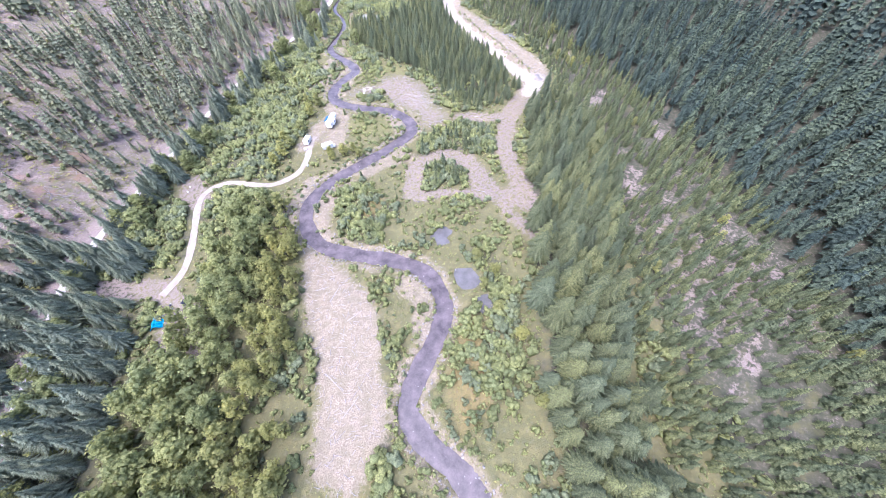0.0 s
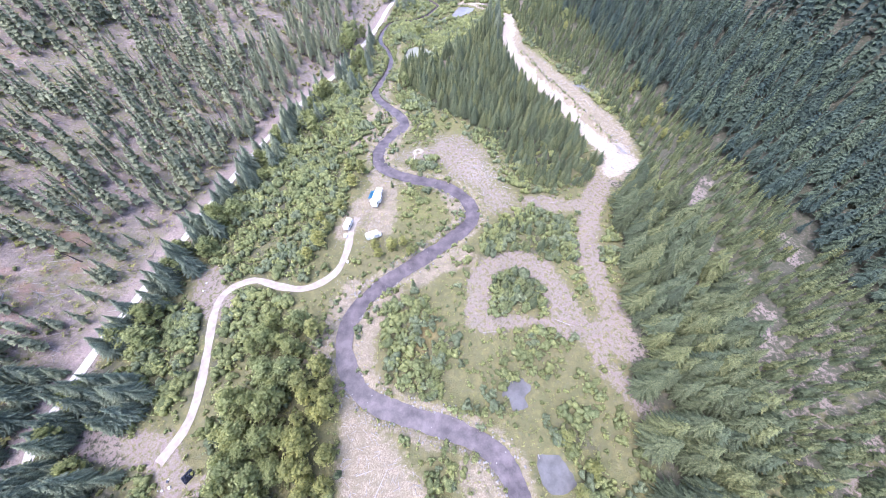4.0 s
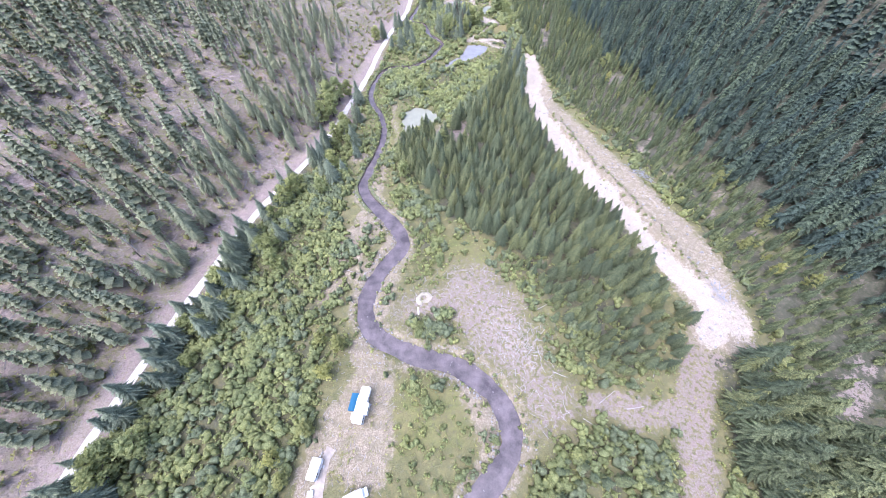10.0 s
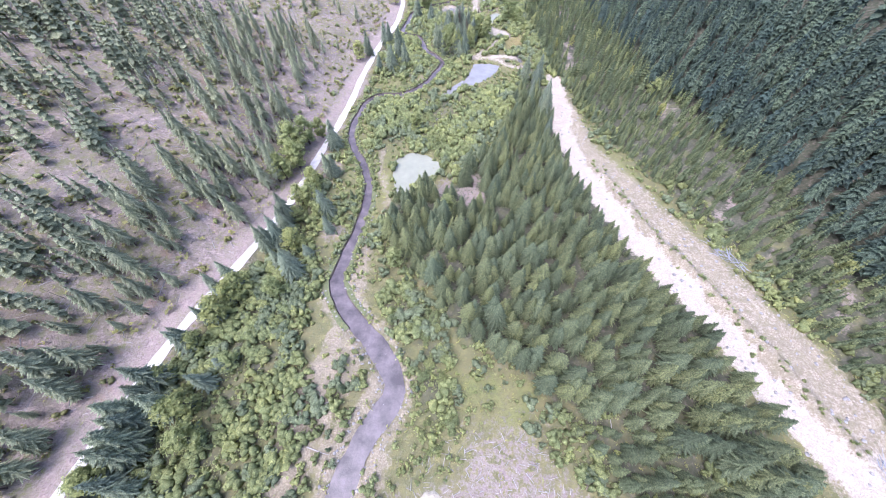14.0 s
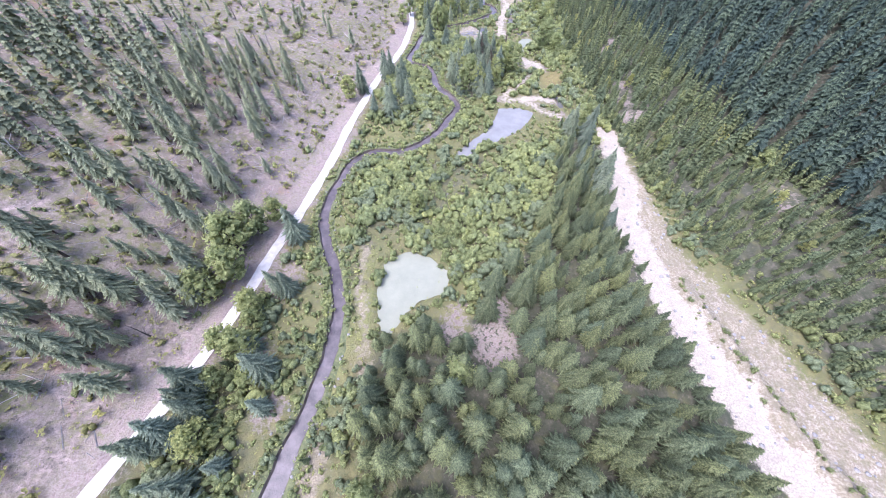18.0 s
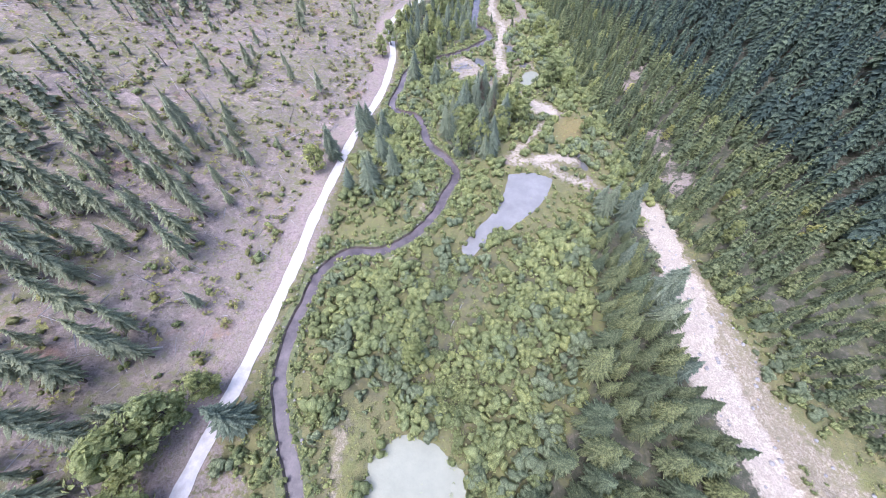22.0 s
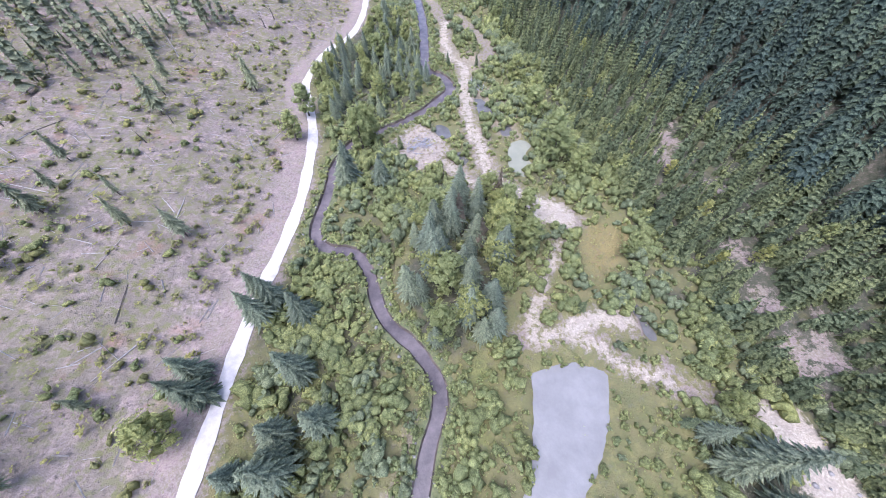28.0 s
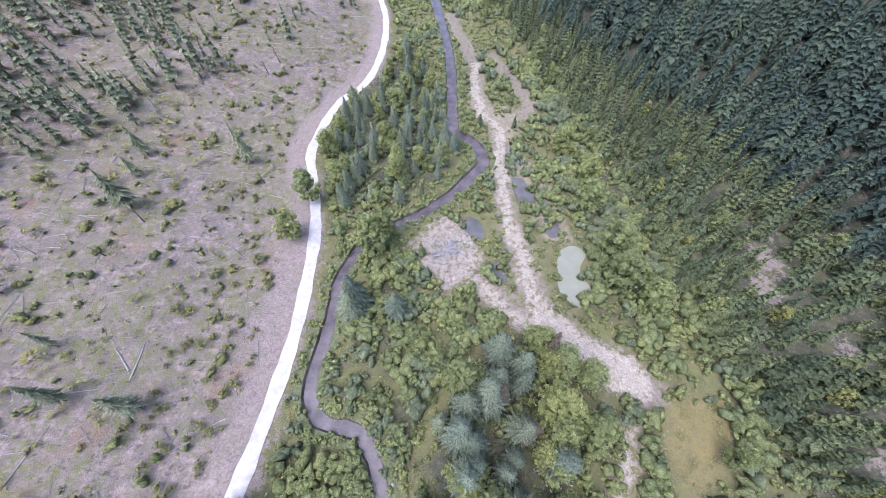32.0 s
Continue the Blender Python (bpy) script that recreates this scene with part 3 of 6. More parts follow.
zone_straw = np.maximum.reduce([patch(fx, fy, BAR, 3), 0.9 * patch(fx, fy, PIT, 3) * (0.9 + 0.1 * ramp(pit_line - fx, -3, 3)), 0.62 * stroke(fx, fy, [(-61, 271), (-58.9, 257.4), (-56.8, 246.5), (-54.4, 234)], 0.5, 1.8), 0.7 * ramp(2.4 - np.abs(creek_d - 1.4), 0, 2) * ramp(229 - fy, 0, 20)]
                               + [0.8 * stroke(fx, fy, p, w, 2.5) for p, w in GRAVEL_STRIPS])
PIT_LEFT = [(11.8, 325.3), (11.7, 303.4), (9.1, 281.1), (13.7, 256.6), (19.8, 236.5), (29.5, 216.1), (36.7, 198.9), (43.4, 183.1), (50.2, 167.0), (46.9, 159.8)]
zone_gravel = np.maximum.reduce([stroke(fx, fy, PIT_LEFT, 2.9, 2.0), 0.20 * patch(fx, fy, PIT, 3) * (1 + 0.8 * wobble(fx, fy, 0.2)), 0.48 * patch(fx, fy, ISLAND, 2.5), 0.85 * stroke(fx, fy, [(-16.0, 345.6), (-10.6, 345.6), (-4.6, 345.2)], 0.6, 2.4), 0.62 * stroke(fx, fy, [(-11.0, 364.2), (-14.4, 358.6), (-20.7, 350.0), (-23.2, 344.6), (-16, 345.6)], 0.5, 1.6), 0.62 * stroke(fx, fy, [(-17.5, 344.2), (-7.9, 337.5), (-2, 334)], 0.5, 1.8),
                                 0.8 * stroke(fx, fy, [(-8.6, 372.2), (-15.4, 376.5), (-20.6, 381.5)], 2.4, 2.0), 0.66 * stroke(fx, fy, [(-20.6, 381.5), (-22.3, 391.9), (-21.9, 406.6), (-21.7, 424.6), (-19.4, 443.0), (-22.2, 455.4), (-20.8, 483.0)], 0.9, 1.6), 0.66 * stroke(fx, fy, [(-22.1, 382.9), (-27.3, 386.4), (-31.7, 392.0)], 0.9, 1.6), 0.25 * stroke(fx, fy, [(-13.9, 159.8), (-8, 152), (-2, 158)], 4, 3), 0.7 * stroke(fx, fy, [(56.2, 163.4), (53.4, 174.2)], 4, 3)])
zone_grass = np.maximum.reduce([0.50 * ramp(fy - 225, 0, 25) * ramp(fx - left_foot(fy), 6, 9) * ramp(right_foot(fy) - fx, 0, 5) * (1 + 0.6 * wobble(fx, fy, 0.10)), patch(fx, fy, [(-57.8, 272.9), (-54.8, 248.1), (-59.7, 233.0), (-63.1, 234.7), (-60.8, 254.8), (-61.2, 272.9)], 2), 0.9 * patch(fx, fy, [(-43.3, 315.1), (-25.2, 340.5), (-28.4, 347.8), (-39.3, 338.9), (-45.7, 320.5)], 3),
                                0.9 * patch(fx, fy, [(-72.6, 331.3), (-55.4, 318.9), (-51.1, 334.4), (-59.1, 353.0), (-69.6, 356.7)], 6), 0.8 * patch(fx, fy, [(-40.0, 195.3), (-12.5, 191.8), (-16.0, 176.0), (-34.7, 183.1)], 5),
                                0.8 * patch(fx, fy, [(-21.6, 130.3), (-45.0, 122.7), (-42.7, 143.2), (-23.5, 143.3)], 5)])
THICK = [
    [(6, 366), (14, 360), (15, 344), (6, 337), (-1, 352), (2, 358)],
    [(-40, 271), (-22, 277), (-12, 268), (-16, 252), (-30, 256), (-38, 262)],
    [(-84, 60), (-70, 92), (-62, 97), (-80, 112), (-100, 104), (-112, 72), (-101, 56)],
    [(-108.8, 130.2), (-96.7, 107.3), (-71.2, 103.4), (-62.3, 132.1), (-63.3, 157.8), (-71.1, 195.3), (-72.2, 229.6), (-80.8, 271.3), (-89.7, 248.1), (-101.5, 204.0)],
    [(-60.4, 238.1), (-66.3, 271.3), (-68.9, 299.3), (-57.3, 304.9), (-45.8, 314.3), (-36.0, 306.5), (-13.5, 320.6), (-4.3, 311.2), (-10.8, 291.5), (-22.1, 276.2), (-35.6, 271.3), (-56.1, 272.9)],
    [(-61.4, 371.1), (-49.8, 356.6), (-39.0, 378.1), (-24.3, 383.6), (-31.6, 389.2), (-43.2, 393.4), (-48.8, 403.0), (-57.5, 400.4)],
    [(-72.6, 371.1), (-71.3, 326.7), (-57.1, 317.4), (-47.1, 336.0), (-53.0, 350.8), (-57.2, 362.4)],
    [(-2.1, 26.4), (15.2, 11.6), (23.4, 33.1), (18.1, 64.2), (5.7, 64.1), (12.5, 47.6)], [(-19.1, 32.6), (-10.7, 30.6), (-8.7, 9.2), (-15.2, -7.1), (-23.6, 22.1)], [(-35.6, 65.9), (-21.2, 63.9), (-15.3, 84.1), (-31.5, 97.8), (-41.6, 87.9)],
    [(-8.3, 90.0), (4.8, 92.1), (12.7, 96.0), (10.4, 105.7), (0.3, 106.6), (-6.5, 101.7)], [(-9.7, 111.3), (24.0, 111.5), (25.1, 132.2), (3.7, 134.1), (-7.9, 124.7)], [(-15.6, 384.9), (-0.4, 370.8), (7.6, 384.7), (2.0, 424.4), (-8.2, 411.7), (-6.0, 395.8)],
    [(-45.6, 191.8), (-38.4, 175.9), (-30.9, 186.5), (-34.5, 200.6), (-48.5, 216.1), (-54.2, 209.2)], [(-35.0, 150.6), (-27.3, 159.7), (-34.7, 166.9), (-42.4, 159.7)], [(1.4, 363.7), (9.7, 353.6), (12.9, 370.7), (6.4, 379.2)],
    [(-4, 436), (-8, 420), (2, 404), (-1, 392), (4, 378), (20, 372), (18, 440)], [(10, 372), (14, 352), (24, 350), (22, 372)], [(-6, 470), (-2, 440), (12, 440), (8, 500)],
]
# Same dark colour laid under shrubs and saplings as their shade.
zone_woods_shade = np.maximum(zone_woods_shade, 0.40 * np.maximum.reduce([patch(fx, fy, p, 3) for p in THICK] + [1.5 * patch(fx, fy, [(-4, 174), (8, 152), (22, 146), (32, 160), (18, 180), (4, 186), (-10, 186)], 4)]))
zone_ochre = 0.60 * np.maximum.reduce([patch(fx, fy, p, 3) for p in ([(-4.8, 369.4), (7.1, 368.6), (3.2, 359.4), (-8.5, 351.5), (-8.8, 358.0)], [(3.2, 39.1), (12.7, 37.2), (13.0, 13.7), (4.4, 4.8), (-2.1, 15.7), (2.2, 28.6)], [(-31.5, 76.0), (-23.3, 76.0), (-21.4, 88.0), (-29.5, 91.9)])] + [0.75 * patch(fx, fy, PIT, 3) * ramp(fx - pit_line, 1, 5) * ramp(fy - 172, 0, 14)])
nx = len(gx)
i = np.arange(len(gy) - 1)[:, None] * nx + np.arange(nx - 1)[None, :]
quads = np.stack([i, i + 1, i + 1 + nx, i + nx], -1).reshape(-1, 4)
ground = new("ground", mesh_of("ground", np.stack([true_x, true_y, fz], 1), quads, GROUND,
             dict(ochre=zone_ochre, slope=zone_slope, woods_shade=zone_woods_shade, dirt=zone_dirt, straw=zone_straw, gravel=zone_gravel, grass=zone_grass), flat=False))
fx, fy = true_x, true_y
tagged(ground, "valley floor of dry grass and pale dirt between two slopes", "ground", kind="structure")


def ribbon(name, line, half, lift, mat, label, category, rows=5, level=None):
    """A strip along a line: a road or a stream."""
    d = np.gradient(line, axis=0)
    d /= np.linalg.norm(d, axis=1)[:, None]
    side = np.stack([d[:, 1], -d[:, 0]], 1)
    w = half(line[:, 1]) if callable(half) else np.full(len(line), half)
    w = w * (1 + 0.10 * np.sin(np.arange(len(line)) * 0.9) + 0.07 * np.sin(np.arange(len(line)) * 2.3 + 1))
    k = np.linspace(-1, 1, rows)
    p = line[:, None, :] + side[:, None, :] * (w[:, None] * k[None, :])[..., None]
    z = np.full(p.shape[:2], level, float) if level is not None else ground_height(p[..., 0], p[..., 1]) + lift + 0.05 * (1 - k[None, :] ** 2)
    v = np.concatenate([p, z[..., None]], -1).reshape(-1, 3)
    i = np.arange(len(line) - 1)[:, None] * rows + np.arange(rows - 1)[None, :]
    q = np.stack([i, i + 1, i + 1 + rows, i + rows], -1).reshape(-1, 4)
    return tagged(new(name, mesh_of(name, v, q, mat, flat=False)), label, category, kind="structure")


ribbon("creek_water", CREEK, lambda y: creek_half(y) + 0.55, 0, RIVER, "shallow grey-mauve creek winding over stones", "creek", 5, level=-0.5)
def bank(side, rows, mat, name, label):
    """A strip of the bank along one side of the upper creek: rows are its steps outward and up."""
    line = CREEK[(CREEK[:, 1] > 203) & (CREEK[:, 1] < 520)]
    d = np.gradient(line, axis=0)
    d /= np.linalg.norm(d, axis=1)[:, None]
    out = np.stack([d[:, 1], -d[:, 0]], 1) * side
    n, m = np.arange(len(line)), len(rows)
    w = creek_half(line[:, 1]) + 0.16 * np.sin(n * 1.3 + side) + 0.10 * np.sin(n * 2.9)
    v = np.stack([np.column_stack([line + out * (w + a)[:, None], b + 0.05 * np.sin(n * 1.7)]) for a, b in rows], 1).reshape(-1, 3)
    i = np.arange(len(line) - 1)[:, None] * m + np.arange(m - 1)[None, :]
    q = np.stack([i, i + 1, i + m + 1, i + m], -1).reshape(-1, 4)
    tagged(new(name, mesh_of(name, v, q, mat, flat=False)), label, "bank", kind="structure")


for side in (1, -1):
    bank(side, [(0.0, -0.75), (0.14, -0.3), (0.34, 0.08)], EARTH, "creek_bank", "dark undercut earth bank of the creek")
    bank(side, [(0.34, 0.08), (0.8, 0.16), (1.9, -0.06)], TURF, "bank_turf", "grassy lip of the creek bank")
ribbon("road", ROADWAY, 1.25, 0.12, ROAD, "pale gravel forest road along the foot of the slope", "road")
ribbon("camp_track", CAMPWAY, 1.2, 0.1, TRACK, "packed pale dirt track to the campers", "track")
for name, (poly, mat) in PONDS.items():
    line = smooth(poly + poly[:1], 1.0)[:-1]
    c = line.mean(0)
    line = c + (line - c) * (1 + 0.05 * np.sin(np.arange(len(line)) * 1.7))[:, None]
    bm = bmesh.new()
    f = bm.faces.new([bm.verts.new((x, y, -0.35)) for x, y in c + (line - c) * 1.04])
    bmesh.ops.triangulate(bm, faces=[f])
    me = bpy.data.meshes.new(name)
    bm.to_mesh(me)
    bm.free()
    me.materials.append(mat)
    tagged(new(name, me), "still milky green pond" if mat is POND else "still grey pool with a muddy edge", "pond", kind="structure")


# ---- trees ----
rng = np.random.default_rng(7)


def fir_crown(r, tiers, boughs, wide=0.2, low=0.10, ragged_by=0.22, taper=0.85, drop=0.85, full=0.62):
    """The crown of a fir one metre high: whorls of single drooping, pointed boughs round a dark core."""
    v, f, lightness = [], [], []
    for w in range(tiers):
        t = w / (tiers - 1)
        z = low + (0.94 - low) * t ** 0.95
        reach = wide * (1 - 0.96 * t) ** taper * r.uniform(0.86, 1.1) + 0.014
        if t < 0.16:
            reach *= 0.82
        n = max(4, int(round(boughs * (1 - 0.45 * t))))
        # Painted light: boughs get paler towards the treetop and towards their ends.
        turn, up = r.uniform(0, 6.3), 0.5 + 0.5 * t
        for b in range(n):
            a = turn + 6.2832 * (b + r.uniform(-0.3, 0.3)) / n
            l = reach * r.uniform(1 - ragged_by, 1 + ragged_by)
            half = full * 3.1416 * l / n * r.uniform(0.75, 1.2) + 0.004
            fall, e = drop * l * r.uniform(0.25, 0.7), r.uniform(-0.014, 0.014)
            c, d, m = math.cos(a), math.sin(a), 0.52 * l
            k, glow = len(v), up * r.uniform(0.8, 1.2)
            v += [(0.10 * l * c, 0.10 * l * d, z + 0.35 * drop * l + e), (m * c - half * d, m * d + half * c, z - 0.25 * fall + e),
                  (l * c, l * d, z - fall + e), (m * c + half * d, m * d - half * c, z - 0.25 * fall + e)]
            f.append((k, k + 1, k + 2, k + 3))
            lightness += [0.55 * glow, 0.78 * glow, min(1.0, glow), 0.78 * glow]
    k = len(v)
    v += [(0.014, 0, 0.90), (-0.007, 0.012, 0.90), (0, 0, 1.03), (-0.007, -0.012, 0.90)]
    f.append((k, k + 1, k + 2, k + 3))
    lightness += [0.8] * 4
    # Core coloured darkest, for the shade inside the crown.
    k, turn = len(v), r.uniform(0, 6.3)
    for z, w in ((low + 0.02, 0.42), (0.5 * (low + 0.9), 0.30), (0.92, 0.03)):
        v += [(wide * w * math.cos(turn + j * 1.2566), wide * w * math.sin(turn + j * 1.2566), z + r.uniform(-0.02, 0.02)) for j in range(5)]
        lightness += [0.0] * 5
    f += [(k + 5 * i + j, k + 5 * i + (j + 1) % 5, k + 5 * i + 5 + (j + 1) % 5, k + 5 * i + 5 + j) for i in range(2) for j in range(5)]
    return np.column_stack([np.array(v), np.array(lightness)]), np.array(f)


def trunk_mesh(r, top=0.9, width=0.016, sides=5, bend=0.01):
    v, f = [], []
    rings = 4
    for i in range(rings):
        t = i / (rings - 1)
        w = width * (1 - 0.85 * t) * (1.35 if i == 0 else 1)
        ox, oy = bend * r.uniform(-1, 1) * t, bend * r.uniform(-1, 1) * t
        for s in range(sides):
            a = 6.2832 * s / sides
            v.append((ox + w * math.cos(a), oy + w * math.sin(a), -0.03 + (top + 0.03) * t))
    for i in range(rings - 1):
        for s in range(sides):
            f.append((i * sides + s, i * sides + (s + 1) % sides, (i + 1) * sides + (s + 1) % sides, (i + 1) * sides + s))
    v = np.array(v)
    return np.column_stack([v, np.zeros(len(v))]), np.array(f)


def lump(r, rough=0.14, flat=0.9, base=-0.15, level=2):
    """A knobbly closed dome of small facets, of unit radius."""
    bm = bmesh.new()
    bmesh.ops.create_icosphere(bm, subdivisions=level, radius=1.0)
    p = r.uniform(0, 6.28, 3)
    v, lightness = [], []
    for q in bm.verts:
        c = q.co
        s = 1 + 0.13 * math.sin(4 * c.x + p[0]) * math.cos(4 * c.y + p[1]) + 0.10 * math.sin(7 * c.y + 5 * c.z + p[2]) + r.uniform(-rough, rough)
        v.append((c.x * s, c.y * s, max(c.z * s * flat, base)))
        # Shade put into the colour: hollows darker, bulges and the top paler.
        lightness.append(min(max(0.45 + 2.6 * (s - 1) + 0.2 * c.z, 0.0), 1.0))
    f = [[w.index for w in q.verts] for q in bm.faces if max(w.co.z for w in q.verts) > base]
    bm.free()
    return np.column_stack([np.array(v), np.array(lightness)]), np.array(f)


def leaf_sprays(r, points, normals, size):
    """Small tilted leaf sprays at the points given."""
    v, f, lightness = [], [], []
    for p, d in zip(points, normals):
        n = d + r.normal(size=3) * 0.45 + np.array([0, 0, 0.3])
        n /= np.linalg.norm(n)
        a = np.cross(n, r.normal(size=3))
        a /= np.linalg.norm(a)
        w = np.cross(n, a)
        s = size * r.uniform(0.6, 1.3)
        k = len(v)
        v += [p - a * s, p + w * s * 0.6 + n * s * 0.2, p + a * s, p - w * s * 0.6 + n * s * 0.2]
        f.append((k, k + 1, k + 2, k + 3))
        lightness += [r.uniform(0.2, 1.0)] * 4
    return np.column_stack([np.array(v), np.array(lightness)]), np.array(f)


def merged(pieces):
    """Several shapes as one, all in triangles."""
    vs, fs, n = [], [], 0
    for v, f in pieces:
        if f.shape[1] == 4:
            f = np.concatenate([f[:, :3], f[:, [0, 2, 3]]])
        vs.append(v)
        fs.append(f + n)
        n += len(v)
    return np.concatenate(vs), np.concatenate(fs)


def leaf_crown(r, clumps, leaves, wide=0.30, low=0.22, size=0.04):
    """A broad crown one metre high: uneven clumps of leaves in sprays, set round a trunk."""
    out = []
    for i in range(clumps):
        t = (i + r.uniform(0.2, 0.8)) / clumps
        reach = wide * math.sin(math.pi * (0.22 + 0.74 * t)) * r.uniform(0.35, 0.85)
        a = i * 2.39996 + r.uniform(-0.5, 0.5)
        c = np.array([reach * math.cos(a), reach * math.sin(a), low + (0.90 - low) * t])
        cr = r.uniform(0.07, 0.12) * wide / 0.3
        v, f = lump(r, 0.22, 0.85, -1.0, 1)
        # Clump core painted darker than its sprays, as inner shade.
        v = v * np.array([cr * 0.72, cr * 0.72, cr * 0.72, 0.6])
        v[:, :3] += c
        out.append((v, f))
        d = r.normal(size=(leaves, 3))
        d[:, 2] = np.abs(d[:, 2]) * 0.8
        d /= np.linalg.norm(d, axis=1)[:, None]
        out.append(leaf_sprays(r, c + d * cr * r.uniform(0.65, 1.45, leaves)[:, None], d, size))
    return merged(out)


def dome_bush(r, leaves, wide=0.5, size=0.08):
    """A rounded shrub one metre high: two or three knobbly domes with leaf sprays over them."""
    out = []
    for i in range(r.integers(2, 4)):
        a, s = r.uniform(0, 6.28), 1.0 if i == 0 else r.uniform(0.55, 0.8)
        o = np.array([math.cos(a), math.sin(a), 0]) * (0.0 if i == 0 else wide * 0.75)
        v, f = lump(r, 0.2, 1.0, -0.1, 1)
        v[:, :3] = v[:, :3] * np.array([wide * s, wide * s, 0.95 * s]) * 0.66 + o
        # Inner dome coloured dark, for the shade beneath the sprays.
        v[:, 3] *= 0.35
        out.append((v, f))
        n = max(3, leaves // (i + 1))
        d = r.normal(size=(n, 3))
        d[:, 2] = np.abs(d[:, 2])
        d /= np.linalg.norm(d, axis=1)[:, None]
        out.append(leaf_sprays(r, o + d * np.array([wide * s, wide * s, 0.95 * s]) * r.uniform(0.62, 1.08, n)[:, None], d, size))
    return merged(out)


def tuft_bush(r, leaves=16, wide=0.55, size=0.12, knobs=4):
    """A small dense shrub one metre high: a cluster of small leafy knobs with sprays standing out of them."""
    out = []
    for i in range(knobs):
        a, reach, k = i * 2.39996 + r.uniform(-0.4, 0.4), (0.0 if i == 0 else r.uniform(0.45, 0.8)), r.uniform(0.42, 0.6)
        v, f = lump(r, 0.42, 1.0, -0.6, 1)
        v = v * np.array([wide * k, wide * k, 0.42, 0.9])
        v[:, :3] += np.array([wide * reach * math.cos(a), wide * reach * math.sin(a), 0.50 - 0.28 * reach + r.uniform(-0.08, 0.08)])
        out.append((v, f))
    d = r.normal(size=(leaves, 3))
    d[:, 2] = np.abs(d[:, 2]) + 0.1
    d /= np.linalg.norm(d, axis=1)[:, None]
    out.append(leaf_sprays(r, d * np.array([wide, wide, 0.9]) * r.uniform(0.8, 1.2, leaves)[:, None], d, size))
    return merged(out)


def limb_mesh(r, count=5):
    v, f = trunk_mesh(r, 0.75, 0.022)
    vs, fs = [v], [f]
    n = len(v)
    for i in range(count):
        z0, a, l = r.uniform(0.2, 0.55), r.uniform(0, 6.28), r.uniform(0.15, 0.26)
        b = np.array([0, 0, z0])
        e = b + np.array([math.cos(a) * l, math.sin(a) * l, l * 0.9])
        q = []
        for c, w in ((b, 0.009), (e, 0.003)):
            for s in range(4):
                q.append(c + w * np.array([math.cos(s * 1.571), math.sin(s * 1.571), 0]))
        vs.append(np.column_stack([np.array(q), np.zeros(8)]))
        fs.append(np.array([(n + s, n + (s + 1) % 4, n + 4 + (s + 1) % 4, n + 4 + s) for s in range(4)]))
        n += 8
    return np.concatenate(vs), np.concatenate(fs)


def scatter(poly_test, box, gap, jitter=0.8):
    """Places on a shaken grid inside a box that pass a test."""
    xs, ys = np.arange(box[0], box[1], gap), np.arange(box[2], box[3], gap)
    X, Y = np.meshgrid(xs, ys)
    X = (X + (np.arange(len(ys)) % 2)[:, None] * gap * 0.5).ravel() + rng.uniform(-jitter, jitter, X.size) * gap
    Y = Y.ravel() + rng.uniform(-jitter, jitter, Y.size) * gap
    k = poly_test(X, Y)
    return X[k], Y[k]


def clear_of(x, y, road=3.5, creek=1.5, tracks=True):
    ok = (distance_to(x, y, ROADWAY) > road) & (distance_to(x, y, CREEK) > creek_half(y) + creek)
    ok &= distance_to(x, y, CAMPWAY) > road - 0.8
    for poly, _ in PONDS.values():
        ok &= ~inside(x, y, poly)
    if tracks:
        for p, w in DIRT_TRACKS:
            ok &= distance_to(x, y, smooth(p, 4.0)) > w + 0.4
        ok &= ~inside(x, y, PIT)
    return ok


def standing_height(x, y):
    """Where plants stand: on the ground, and beside the upper creek on the lip of its bank."""
    z, lip = ground_height(x, y), distance_to(x, y, CREEK) - creek_half(y)
    return np.where((y > 203) & (lip > 0.25) & (lip < 2.0), np.maximum(z, 0.0), z)


def joined(name, shapes, x, y, tall, wide, mat, label, category, lean=0.03, tint=None, group=""):
    """One object of many plants: each a turned and scaled copy of one of the shapes, with its own tint."""
    n = len(x)
    z = standing_height(x, y)
    turn = rng.uniform(0, 6.2832, n)
    which = rng.integers(0, len(shapes), n)
    tint = rng.uniform(0, 1, n) if tint is None else tint
    V, F, T, base = [], [], [], 0
    for s, (v, f) in enumerate(shapes):
        k = np.nonzero(which == s)[0]
        if not len(k):
            continue
        c, d = np.cos(turn[k])[:, None], np.sin(turn[k])[:, None]
        h, w = tall[k][:, None], (tall * wide)[k][:, None]
        px, py, pz = v[None, :, 0], v[None, :, 1], v[None, :, 2]
        lx, ly = rng.normal(0, lean, len(k))[:, None], rng.normal(0, lean, len(k))[:, None]
        q = np.stack([x[k][:, None] + (px * c - py * d) * w + lx * pz * h, y[k][:, None] + (px * d + py * c) * w + ly * pz * h, z[k][:, None] + pz * h, np.broadcast_to(v[None, :, 3] if v.shape[1] == 4 else 0.5, (len(k), len(v)))], -1)
        V.append(q.reshape(-1, 4))
        F.append((f[None] + (base + np.arange(len(k)) * len(v))[:, None, None]).reshape(-1, f.shape[1]))
        T.append(np.repeat(tint[k], len(v)))
        base += len(k) * len(v)
    return tagged(new(name, mesh_of(name, np.concatenate(V), np.concatenate(F), mat, dict(tint=np.concatenate(T)), F[0].shape[1] == 4)), label, category, group, "stuff")


def with_trunk(crown, trunk):
    return np.concatenate([crown[0], trunk[0]]), np.concatenate([crown[1], trunk[1] + len(crown[0])])


